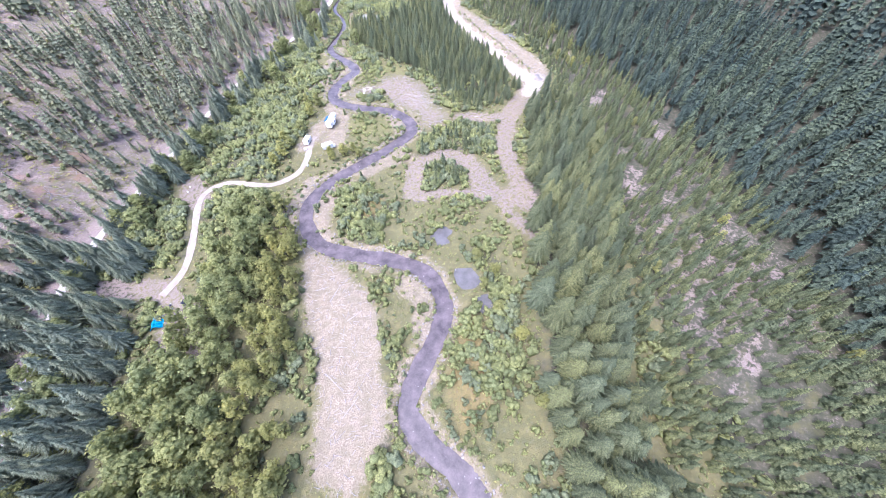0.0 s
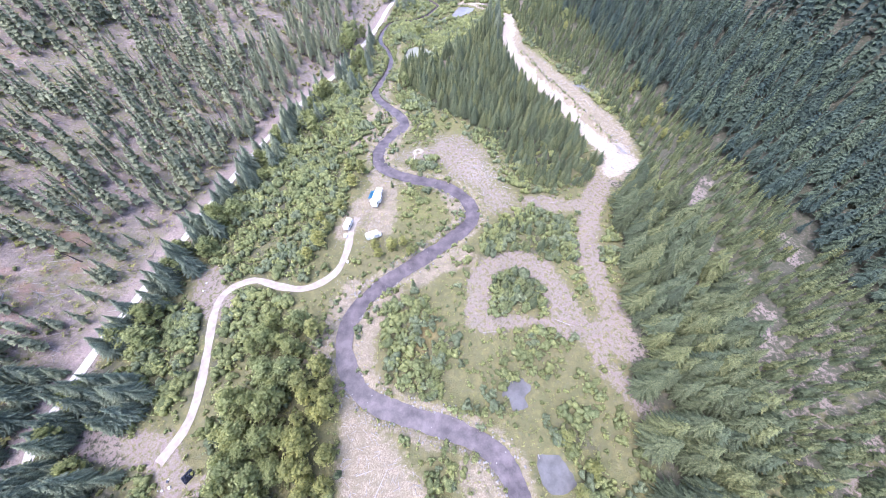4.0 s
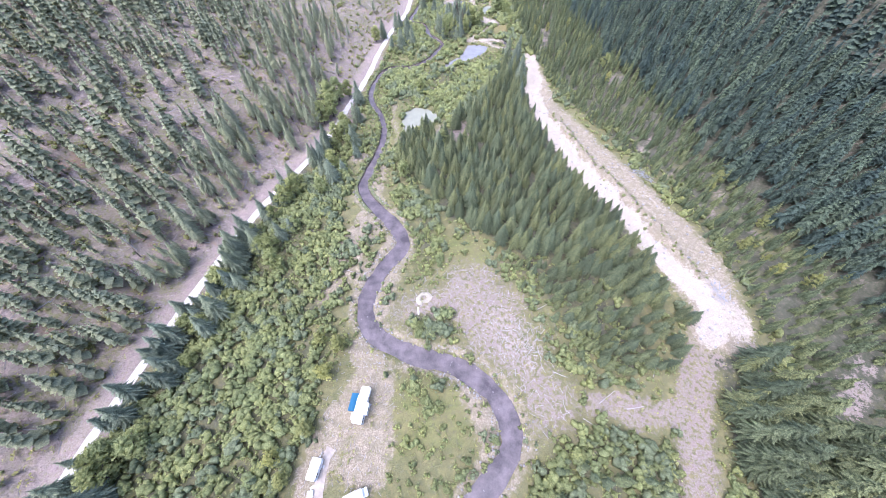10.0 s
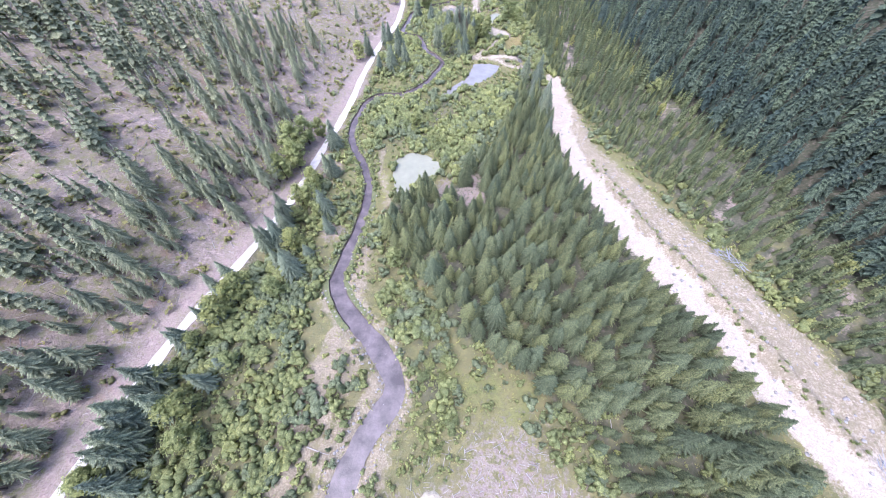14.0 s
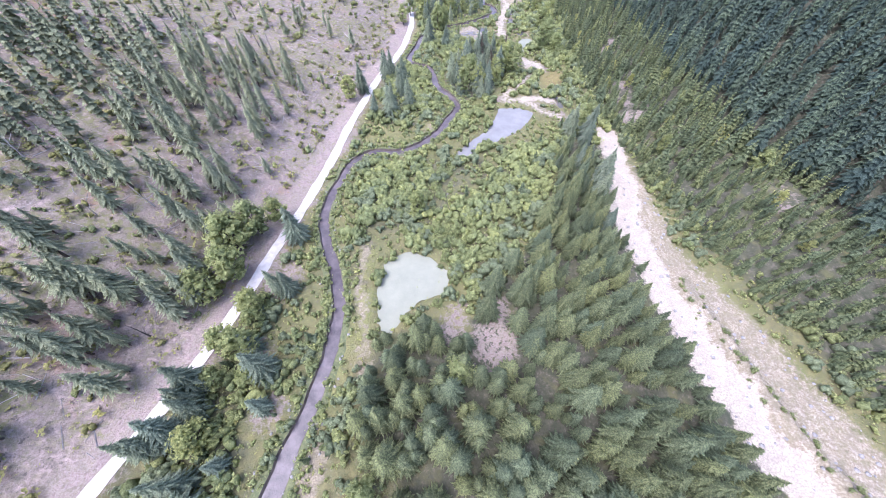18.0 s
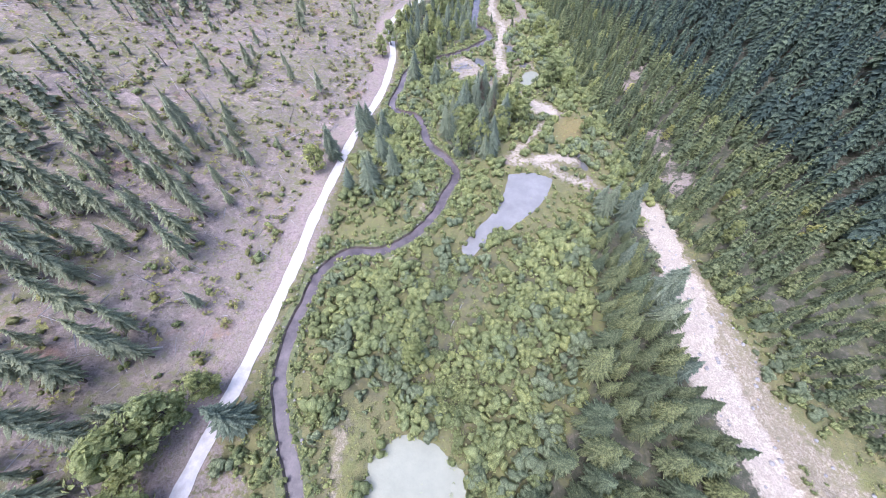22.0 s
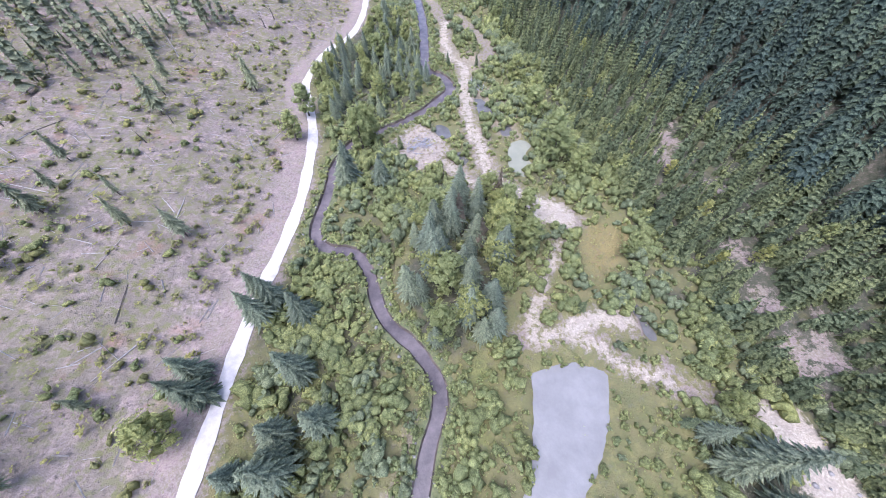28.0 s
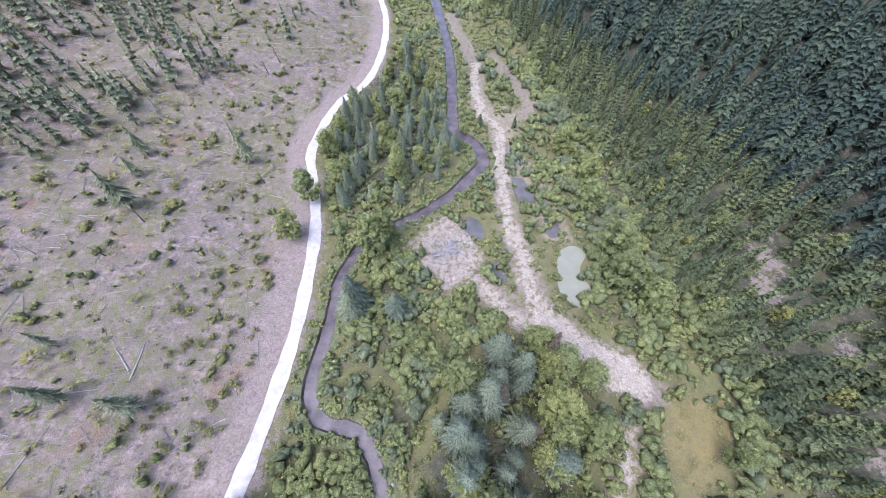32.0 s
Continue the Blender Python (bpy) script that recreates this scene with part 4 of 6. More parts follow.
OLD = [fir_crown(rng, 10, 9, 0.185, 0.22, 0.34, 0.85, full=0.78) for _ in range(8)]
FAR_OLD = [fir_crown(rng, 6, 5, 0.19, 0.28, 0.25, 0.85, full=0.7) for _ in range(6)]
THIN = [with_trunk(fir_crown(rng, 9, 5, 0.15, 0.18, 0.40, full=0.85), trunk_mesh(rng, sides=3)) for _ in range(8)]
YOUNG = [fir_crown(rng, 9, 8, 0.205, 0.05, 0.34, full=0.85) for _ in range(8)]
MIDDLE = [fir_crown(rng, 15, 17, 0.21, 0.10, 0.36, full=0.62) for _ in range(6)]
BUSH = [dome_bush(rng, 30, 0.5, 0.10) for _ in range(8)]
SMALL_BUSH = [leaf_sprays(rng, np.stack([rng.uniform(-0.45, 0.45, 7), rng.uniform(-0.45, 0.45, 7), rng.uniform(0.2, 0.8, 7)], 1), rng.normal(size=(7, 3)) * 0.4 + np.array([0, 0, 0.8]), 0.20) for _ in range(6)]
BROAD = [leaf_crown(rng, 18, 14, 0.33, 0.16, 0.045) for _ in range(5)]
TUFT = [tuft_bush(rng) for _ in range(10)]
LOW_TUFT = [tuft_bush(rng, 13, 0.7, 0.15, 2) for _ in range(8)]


# plants near the flight are things of their own, each a trunk and a crown
def tree_kind(name, crowns, trunks, leaf, label, category, group):
    out = []
    for c, t in zip(crowns, trunks):
        out.append((mesh_of(name + "_crown", c[0], c[1], leaf, flat=c[1].shape[1] == 4), mesh_of(name + "_trunk", t[0], t[1], BARK)))
    return dict(name=name, pairs=out, label=label, category=category, group=group, parts=("trunk", "crown"))


def plant(kind, x, y, tall, wide):
    """Single plants of one kind at the places given."""
    z = standing_height(x, y)
    for px, py, pz, h, w in zip(x, y, z, tall, wide):
        crown, trunk = kind["pairs"][rng.integers(len(kind["pairs"]))]
        top = thing(kind["name"], kind["label"], kind["category"],
                    Matrix.LocRotScale((px, py, pz - 0.05), Euler((rng.normal(0, 0.03), rng.normal(0, 0.03), rng.uniform(0, 6.28))), (h * w, h * w, h)), kind["group"])
        part(kind["parts"][0], trunk, top)
        part(kind["parts"][1], crown, top)


def split(x, y, limit):
    """The places nearest the line of flight, up to a limit, and the rest."""
    line = np.interp(y, [2, 74, 160, 238, 279, 364], [0, -22, -35, -40, -43, -43])
    d = np.hypot(x - line, np.maximum(0, y - 380) + np.maximum(0, 10 - y))
    order = np.argsort(d)
    a = np.zeros(len(x), bool)
    a[order[:limit]] = True
    return a


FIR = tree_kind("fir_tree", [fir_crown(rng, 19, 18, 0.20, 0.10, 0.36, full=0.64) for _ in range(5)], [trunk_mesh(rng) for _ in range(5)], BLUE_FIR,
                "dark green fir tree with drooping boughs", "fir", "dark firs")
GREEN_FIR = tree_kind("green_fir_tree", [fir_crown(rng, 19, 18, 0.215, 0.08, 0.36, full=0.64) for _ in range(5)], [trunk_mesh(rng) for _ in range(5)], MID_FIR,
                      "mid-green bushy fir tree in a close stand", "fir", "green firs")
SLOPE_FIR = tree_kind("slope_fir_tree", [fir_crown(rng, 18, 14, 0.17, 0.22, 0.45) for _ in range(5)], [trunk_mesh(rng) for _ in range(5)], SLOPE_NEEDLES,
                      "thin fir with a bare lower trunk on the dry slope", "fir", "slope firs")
COTTONWOOD = tree_kind("cottonwood_tree", [leaf_crown(rng, 26, 24, 0.31, 0.16, 0.032) for _ in range(5)], [limb_mesh(rng) for _ in range(5)], LEAF,
                       "light green leafy cottonwood tree", "tree", "cottonwoods")
YELLOW_TREE = tree_kind("yellowing_tree", [leaf_crown(rng, 20, 20, 0.28, 0.14, 0.036) for _ in range(4)], [limb_mesh(rng) for _ in range(4)], YELLOW_LEAF,
                        "leafy tree turning yellow-green", "tree", "yellowing trees")
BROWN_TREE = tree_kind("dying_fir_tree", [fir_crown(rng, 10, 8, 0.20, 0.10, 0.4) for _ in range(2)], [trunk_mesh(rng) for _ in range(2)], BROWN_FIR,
                       "dying fir with brown needles", "fir", "dying firs")
WILLOW = tree_kind("willow_shrub", [dome_bush(rng, 80, 0.5, 0.07) for _ in range(6)], [limb_mesh(rng, 7) for _ in range(6)], SHRUB,
                   "rounded green willow shrub", "shrub", "willow shrubs")
WILLOW["parts"] = ("stem", "foliage")
YELLOW_SHRUB = tree_kind("yellow_shrub", [leaf_crown(rng, 6, 10, 0.46, 0.20, 0.085) for _ in range(4)], [limb_mesh(rng, 6) for _ in range(4)], DRY_SHRUB,
                         "low yellow-green shrub on dry ground", "shrub", "yellow shrubs")
YELLOW_SHRUB["parts"] = ("stem", "foliage")


def u(lo, hi, n):
    return rng.uniform(lo, hi, n)


def grow(kind, shapes, leaf, name, label, category, x, y, tall, wide, limit):
    """A population: the nearest as things, the rest as one joined growth."""
    a = split(x, y, limit)
    if limit:
        plant(kind, x[a], y[a], tall[a], wide[a])
    if (~a).any():
        joined(name, shapes, x[~a], y[~a], tall[~a], wide[~a], leaf, label, category)


def many(poly, gap, odds=1.0, road=3.5, creek=1.5, tracks=True):
    a = np.array(poly)
    x, y = scatter(lambda x, y: inside(x, y, poly), (a[:, 0].min(), a[:, 0].max(), a[:, 1].min(), a[:, 1].max()), gap)
    k = clear_of(x, y, road, creek, tracks) & (rng.uniform(0, 1, len(x)) < odds)
    return x[k], y[k]


# old dark forest on the steep slope
x, y = scatter(lambda x, y: x > old_edge(y) + rng.uniform(-5, 5, x.shape), (-20, 190, -25, 560), 3.5, 0.6)
k = x < old_edge(y) + 62
x, y = x[k], y[k]
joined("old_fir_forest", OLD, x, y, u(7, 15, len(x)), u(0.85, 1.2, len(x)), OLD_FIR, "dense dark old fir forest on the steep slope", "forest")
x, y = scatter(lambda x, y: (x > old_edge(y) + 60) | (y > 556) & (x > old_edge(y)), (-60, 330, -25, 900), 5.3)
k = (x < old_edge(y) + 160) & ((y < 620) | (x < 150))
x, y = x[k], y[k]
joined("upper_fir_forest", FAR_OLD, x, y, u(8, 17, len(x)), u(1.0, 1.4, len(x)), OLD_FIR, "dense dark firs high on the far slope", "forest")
# young trees between the valley and the old forest
x, y = scatter(lambda x, y: (x > right_foot(y) - 2 - 12 * (y < 155)) & (x < old_edge(y) + 3) & (wobble(x, y, 0.12) > -0.75) & (wobble(x, y, 0.13) < np.where((y < 145) & (x > 70), 0.3, 0.55)), (-20, 125, -50, 600), 2.6)
k = clear_of(x, y) & ~inside(x, y, START_WOOD)
for bx, by, r in BARE_SPOTS:
    k &= np.hypot(x - bx, y - by) > r + 0.5
x, y = x[k], y[k]
joined("young_fir_thicket", YOUNG, x, y, u(3.2, 7.6, len(x)) * (1 + 0.3 * (y > 303) + 0.1 * (y < 130)), u(0.85, 1.2, len(x)), YOUNG_FIR, "thicket of light green young firs", "thicket")
x, y = scatter(lambda x, y: (x > right_foot(y) - 12) & (x < old_edge(y)) & (y > 303), (-20, 90, 303, 540), 6.5)
k = clear_of(x, y) & (rng.uniform(0, 1, len(x)) < 0.14) & (distance_to(x, y, smooth(PIT_LEFT, 4.0)) > 9)
grow(COTTONWOOD, BROAD, LEAF, "edge_cottonwoods", "light green leafy trees among young firs", "trees", x[k], y[k], u(4, 8, k.sum()), u(0.85, 1.15, k.sum()), 60)
x, y = scatter(lambda x, y: (x > right_foot(y) + 2) & (x < old_edge(y) - 4) & (wobble(x, y, 0.06) > -0.1), (-20, 110, -20, 520), 9.0)
k = clear_of(x, y) & (rng.uniform(0, 1, len(x)) < 0.32) & ~inside(x, y, START_WOOD)
plant(YELLOW_TREE, x[k], y[k], u(4, 8, k.sum()), u(0.85, 1.2, k.sum()))
# the stands of firs on the valley floor
x, y = many(BLOCK, 2.9, 0.95)
off = distance_to(x, y, smooth(PIT_LEFT, 4.0))
k = (off > 4.6) & (wobble(x, y, 0.16) > -0.74)
for bx, by, r in BARE_SPOTS:
    k &= np.hypot(x - bx, y - by) > r + 1
x, y, off = x[k], y[k], off[k]
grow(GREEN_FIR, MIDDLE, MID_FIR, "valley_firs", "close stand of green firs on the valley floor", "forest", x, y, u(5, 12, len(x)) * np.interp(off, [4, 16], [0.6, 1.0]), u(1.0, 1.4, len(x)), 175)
x, y = many([(-2, 180), (6, 158), (14, 149), (26, 146), (40, 152), (47, 161), (38, 167), (25, 169), (16, 178), (4, 184)], 3.0, 0.8)
grow(GREEN_FIR, MIDDLE, MID_FIR, "track_firs", "young green firs between a dirt track and a bare clearing", "forest", x, y, u(3.5, 8, len(x)), u(1.0, 1.4, len(x)), 40)
x, y = many(START_WOOD, 3.5)
k = x > np.interp(y, [-34, 22, 52, 80, 156], [26, 27, 30, 33, 44]) + 4.5 * wobble(x, y, 0.25)
x, y = x[k], y[k]
grow(GREEN_FIR, MIDDLE, MID_FIR, "bench_firs", "stand of tall green firs beside a dirt track", "forest", x, y, u(9, 17, len(x)), u(1.05, 1.45, len(x)), 80)
x, y = many(LEFT_WOOD, 3.6)
grow(FIR, MIDDLE, BLUE_FIR, "roadside_firs", "dark firs crowding the forest road", "forest", x, y, u(6.5, 12.5, len(x)), u(1.0, 1.35, len(x)), 70)
for poly, n in ((GROVE, 60), (FAR_GROVE, 50), (SPRUCE_ROW, 40)):
    x, y = many(poly, 4.7, 0.75, 4.5)
    k = distance_to(x, y, smooth(PIT_LEFT, 4.0)) > 7
    x, y = x[k], y[k]
    grow(FIR, MIDDLE, BLUE_FIR, "grove_firs", "grove of dark spruces on the valley floor", "grove", x, y, u(8, 15, len(x)) * (0.62 if poly is FAR_GROVE else 1.0), u(1.0, 1.3, len(x)), n)
    x, y = many(poly, 6.5, 0.5 * (n > 45), 4.5)
    plant(COTTONWOOD, x, y, u(7, 12, len(x)) * (0.75 if poly is FAR_GROVE else 1.0), u(0.9, 1.25, len(x)))
plant(BROWN_TREE, np.array([-33.0, -29.0, -22.0]), np.array([371.0, 365.0, 377.0]), np.array([12.0, 10.0, 11.0]), np.array([1.1, 1.2, 1.0]))
spruces = np.array([(-70.6, 353.8, 11), (-71.6, 358.5, 9), (-76.9, 341.3, 12), (-78.6, 344.8, 10), (-64.5, 331.7, 9), (-64.9, 335, 7), (-63.5, 353.2, 11), (-65.2, 334.3, 10), (-73.3, 238.9, 12), (-78.0, 243.0, 9), (-69.0, 356.6, 10)], float)
plant(FIR, spruces[:, 0], spruces[:, 1], spruces[:, 2], u(1.1, 1.4, len(spruces)))
# a broken belt of firs and leafy trees along the road
for near, far, odds in ((3.6, 7.5, 0.8), (6, 13, 0.55), (12, 20, 0.14)):
    t = np.arange(6, len(ROADWAY) - 1)
    x, y = ROADWAY[t, 0] + u(near, far, len(t)), ROADWAY[t, 1] + u(-2, 2, len(t))
    k = clear_of(x, y, 3.4, 2.5) & (rng.uniform(0, 1, len(x)) < odds * np.interp(y, [20, 40, 225, 245, 260, 285, 412], [1.1, 1, 1, 0.8, 0.4, 0.08, 0.10])) & (wobble(x * 0.3, y, 0.11) > -0.38) & (y > -40) & (y < 412)
    x, y = x[k], y[k]
    e = rng.uniform(0, 1, len(x)) < 0.22
    plant(FIR, x[~e], y[~e], u(7, 14.5, (~e).sum()), u(1.0, 1.4, (~e).sum()))
    plant(COTTONWOOD, x[e], y[e], u(6, 10, e.sum()), u(1.0, 1.4, e.sum()))


# the dry slope on the left
def slope_density(x, y):
    d = np.interp(y, [-52, 132, 200, 250, 300, 335, 360, 560], [0.90, 0.95, 1.00, 1.00, 0.85, 0.60, 0.10, 0.06])
    d = d * (0.82 + 0.8 * wobble(x, y, 0.045)) * ramp(left_foot(y) - x, np.interp(y, [255, 285], [-4, 4]), np.interp(y, [255, 285], [4, 28])) + 0.75 * ramp(y - np.interp(x, [-230, -145, -122, -108, -92, -70], [352, 388, 424, 445, 475, 520]), 0, 12) * (wobble(x, y, 0.03) > -0.4)
    return rng.uniform(0, 1, x.shape) < d


x, y = scatter(lambda x, y: (x < left_foot(y) - 4) & slope_density(x, y), (-290, -50, -60, 620), 4.4)
grow(SLOPE_FIR, THIN, SLOPE_NEEDLES, "slope_firs", "scattered thin firs on the dry burnt slope", "trees", x, y, u(6, 15, len(x)) * np.interp(y, [300, 350, 400], [1, 0.7, 0.85]), u(0.85, 1.2, len(x)), 180)
x, y = scatter(lambda x, y: (x < left_foot(y) - 2) & (rng.uniform(0, 1, x.shape) < 0.46 + 0.45 * wobble(x, y, 0.08)), (-230, -50, -20, 560), 2.0)
grow(YELLOW_SHRUB, SMALL_BUSH, DRY_SHRUB, "slope_shrubs", "low yellow-green shrubs dotted over the dry slope", "shrubs", x, y, 0.45 + 1.5 * u(0, 1, len(x)) ** 1.8, u(1.1, 2.0, len(x)), 150)

for leaf, name, label, share, shift in ((DRY_SHRUB, "slope_bushes", "rounded olive bushes scattered on the dry slope", 0.34, 0), (SHRUB, "slope_brush", "dull green brush scattered on the dry slope", 0.24, 70)):
    x, y = scatter(lambda x, y: (x < left_foot(y) - 3) & (rng.uniform(0, 1, x.shape) < (share + 0.5 * wobble(x + shift, y, 0.07)) * np.interp(y, [120, 260], [0.6, 1.0])), (-200, -55, -10, 520), 3.3)
    joined(name, LOW_TUFT, x, y, 0.5 + 1.3 * u(0, 1, len(x)) ** 2, u(1.0, 1.6, len(x)), leaf, label, "shrubs")

# cottonwoods along the creek and the camp
STRIP = [(-79.8, 15.0), (-74.8, 63.5), (-72.0, 81.8), (-61.7, 87.8), (-54.8, 81.8), (-50.0, 65.7), (-46.2, 49.2), (-42.4, 32.4), (-38.1, 5.6), (-34.8, -25.3), (-67.4, -25.5)]
x, y = many(STRIP, 4.0, 0.92)
e = x > np.interp(y, [-25, 6, 32, 66, 88], [-50, -53, -56, -60, -63])
grow(COTTONWOOD, BROAD, LEAF, "creek_cottonwoods", "light green cottonwoods along the creek", "trees", x[~e], y[~e], u(7, 12, (~e).sum()), u(0.8, 1.05, (~e).sum()), 60)
plant(YELLOW_TREE, x[e], y[e], u(6, 11, e.sum()), u(0.85, 1.15, e.sum()))
for px, py, h in ((-91.2, 253.1, 11), (-88.3, 258.9, 12), (-91.3, 266.3, 13), (-88.4, 272.0, 12), (-84.8, 276.9, 9), (-53.8, 401.7, 13), (-51.6, 404.4, 11), (-81.0, 336.7, 9), (-71.6, 406.6, 9), (-69.5, 417.6, 10), (-19.5, 364.1, 9), (-17.0, 372.3, 9),
                  (-23.8, 368.6, 11), (-20.8, 374.3, 9), (-26.3, 355.7, 8), (-24.3, 378.5, 9), (-49.2, 284.2, 8), (-35.6, 241.4, 9), (-50.2, 221.2, 9), (-4.3, 390.3, 11), (-1.9, 398.5, 10), (0.3, 384.8, 9), (-4.0, 410.4, 10), (-0.4, 419.3, 9), (-3.7, 432.2, 9)):
    plant(COTTONWOOD, np.array([px + 0.0]), np.array([py + 0.0]), np.array([h + 0.0]), np.array([u(0.95, 1.3, 1)[0]]))
for px, py, h in ((-69.0, 107.3, 7), (-66.9, 113.1, 8), (-65.6, 119.8, 6), (-69.4, 123.6, 6), (-63.3, 130.2, 7), (-61.9, 143.2, 7), (-59.7, 150.6, 8), (-65.4, 152.4, 7), (-45.3, 109.3, 6), (-41.3, 113.2, 6), (-37.3, 115.1, 5), (-47.2, 113.2, 5), (-34.4, 111.3, 5),
                  (12.5, 47.6, 5), (16.5, 51.9, 5), (15.9, 39.3, 5), (21.3, 30.9, 6), (23.8, 13.8, 6), (11.1, 58.0, 5)):
    plant(YELLOW_TREE, np.array([px + 0.0]), np.array([py + 0.0]), np.array([h + 0.0]), np.array([u(1.0, 1.5, 1)[0]]))

# reeds in the pond
plant(WILLOW, np.concatenate([np.linspace(-46.9, -46.2, 9), [-41.4, -41.0]]), np.concatenate([np.linspace(255.0, 263.8, 9), [262.5, 264.0]]), u(0.7, 1.3, 11), u(0.7, 1.0, 11))
plant(WILLOW, np.linspace(-17.2, -19.8, 7), np.linspace(335.6, 328.6, 7), u(0.6, 1.1, 7), u(0.6, 0.9, 7))
# shrubs over the valley floor
x, y = scatter(lambda x, y: (x > left_foot(y) + 5) & (x < right_foot(y) + 6), (-120, 80, -40, 600), 1.72)
cover = np.where(y > 215, 0.74, 0.42) + 0.55 * wobble(x, y, 0.09)
thick = np.any([inside(x, y, p) for p in THICK], axis=0)
cover = np.where(thick, 0.94 * (wobble(x, y, 0.14) > -0.66), cover)
isle = np.any([inside(x, y, p) for p in GREEN_ISLES], axis=0)
cover = np.where(isle, 0.9, cover)
bank = distance_to(x, y, CREEK) - creek_half(y)
cover = np.where((bank > 0.8) & (bank < 6) & (y > 228), 0.92, cover)
k = clear_of(x, y, 4.0, 0.15) & ~inside(x, y, BAR) & (~inside(x, y, CLEARING) | isle) & ~inside(x, y, ISLAND) & (rng.uniform(0, 1, len(x)) < cover)
for poly in (BLOCK, START_WOOD, [(-5.8, 367.4), (6.1, 366.6), (3.2, 358.4), (-8.5, 351.5), (-8.8, 358.0)]):
    k &= ~inside(x, y, poly)
k &= ~inside(x, y, [(-57.8, 272.9), (-54.8, 248.1), (-59.7, 233.0), (-63.1, 234.7), (-60.8, 254.8), (-61.2, 272.9)]) & ~inside(x, y, [(-63.0, 111.2), (-43.3, 111.3), (-40.7, 146.9), (-59.7, 150.6)])
for bx, by, r in BARE_SPOTS:
    k &= np.hypot(x - bx, y - by) > r
x, y, thick, bank = x[k], y[k], thick[k], bank[k]
# stands of tall willows and lower patches of herbs follow one another over some ten metres
stand = wobble(x + 17, y, 0.13) + u(-0.35, 0.35, len(x)) + 0.35 * thick
tall = np.where(stand > 0.12, u(1.2, 2.9, len(x)), u(0.5, 1.3, len(x))) * (1 + 0.15 * thick)
tall = np.where(bank < 4, np.minimum(tall, 1.8), tall)
tall = np.where(bank < 1, 0.6 * tall, tall)
hue = wobble(x, y + 60, 0.16) + u(-0.45, 0.45, len(x)) - 0.45 * (stand > 0.12)
tint = np.clip(0.5 + 0.4 * wobble(x + 90, y, 0.12) + u(-0.25, 0.25, len(x)), 0.02, 0.98)
e = hue > -0.05
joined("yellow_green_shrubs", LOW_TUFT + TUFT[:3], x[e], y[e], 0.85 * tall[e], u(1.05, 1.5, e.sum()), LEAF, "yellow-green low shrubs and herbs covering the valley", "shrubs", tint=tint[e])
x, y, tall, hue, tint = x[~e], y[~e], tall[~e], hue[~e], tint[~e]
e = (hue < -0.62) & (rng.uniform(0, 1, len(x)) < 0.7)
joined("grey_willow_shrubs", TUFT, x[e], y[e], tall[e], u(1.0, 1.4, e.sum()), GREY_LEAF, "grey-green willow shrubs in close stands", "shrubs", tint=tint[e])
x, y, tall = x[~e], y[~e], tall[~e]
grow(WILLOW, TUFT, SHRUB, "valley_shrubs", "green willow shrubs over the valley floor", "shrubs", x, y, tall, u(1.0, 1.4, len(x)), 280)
# low growth hanging over the banks of the upper creek
i = np.nonzero((CREEK[:, 1] > 214) & (CREEK[:, 1] < 500))[0]
i = np.repeat(i[1:-1], 7)
d = CREEK[i + 1] - CREEK[i - 1]
d /= np.linalg.norm(d, axis=1)[:, None]
o = (creek_half(CREEK[i, 1]) + u(0.35, 2.5, len(i))) * rng.choice([-1, 1], len(i))
x, y = CREEK[i, 0] + d[:, 1] * o + u(-0.8, 0.8, len(i)), CREEK[i, 1] - d[:, 0] * o + u(-0.8, 0.8, len(i))
k = (distance_to(x, y, CREEK) > creek_half(y) + 0.3) & (wobble(x, y, 0.35) > -0.55)
e = wobble(x, y + 30, 0.12) > 0.1
for pick, leaf, name, label in ((k & e, LEAF, "bank_herbs", "yellow-green herbs on the creek banks"), (k & ~e, SHRUB, "bank_sprouts", "green sprouts overhanging the creek banks")):
    joined(name, LOW_TUFT, x[pick], y[pick], u(0.35, 1.1, pick.sum()), u(1.0, 1.6, pick.sum()), leaf, label, "shrubs")
x, y = scatter(lambda x, y: (x > left_foot(y) + 3) & (x < right_foot(y) + 6), (-125, 70, -35, 520), 1.6)
k = clear_of(x, y, 2.2, 0.4) & ~inside(x, y, BAR) & ~inside(x, y, BLOCK) & ~inside(x, y, START_WOOD) & ~inside(x, y, CLEARING) & (rng.uniform(0, 1, len(x)) < 0.6 + 0.5 * wobble(x, y, 0.11))
path = inside(x, y, [(-20, 78), (45, 78), (62, 160), (-10, 186), (-52, 166), (-12, 120)]) & clear_of(x, y, 2.2, 0.8, False) & (rng.uniform(0, 1, len(x)) < 0.22) & ~inside(x, y, PIT)
k |= path
joined("grass_tussocks", SMALL_BUSH, x[k], y[k], u(0.3, 0.9, k.sum()), u(1.0, 1.8, k.sum()), DRY_SHRUB, "yellow-green tussocks and low growth", "grass")


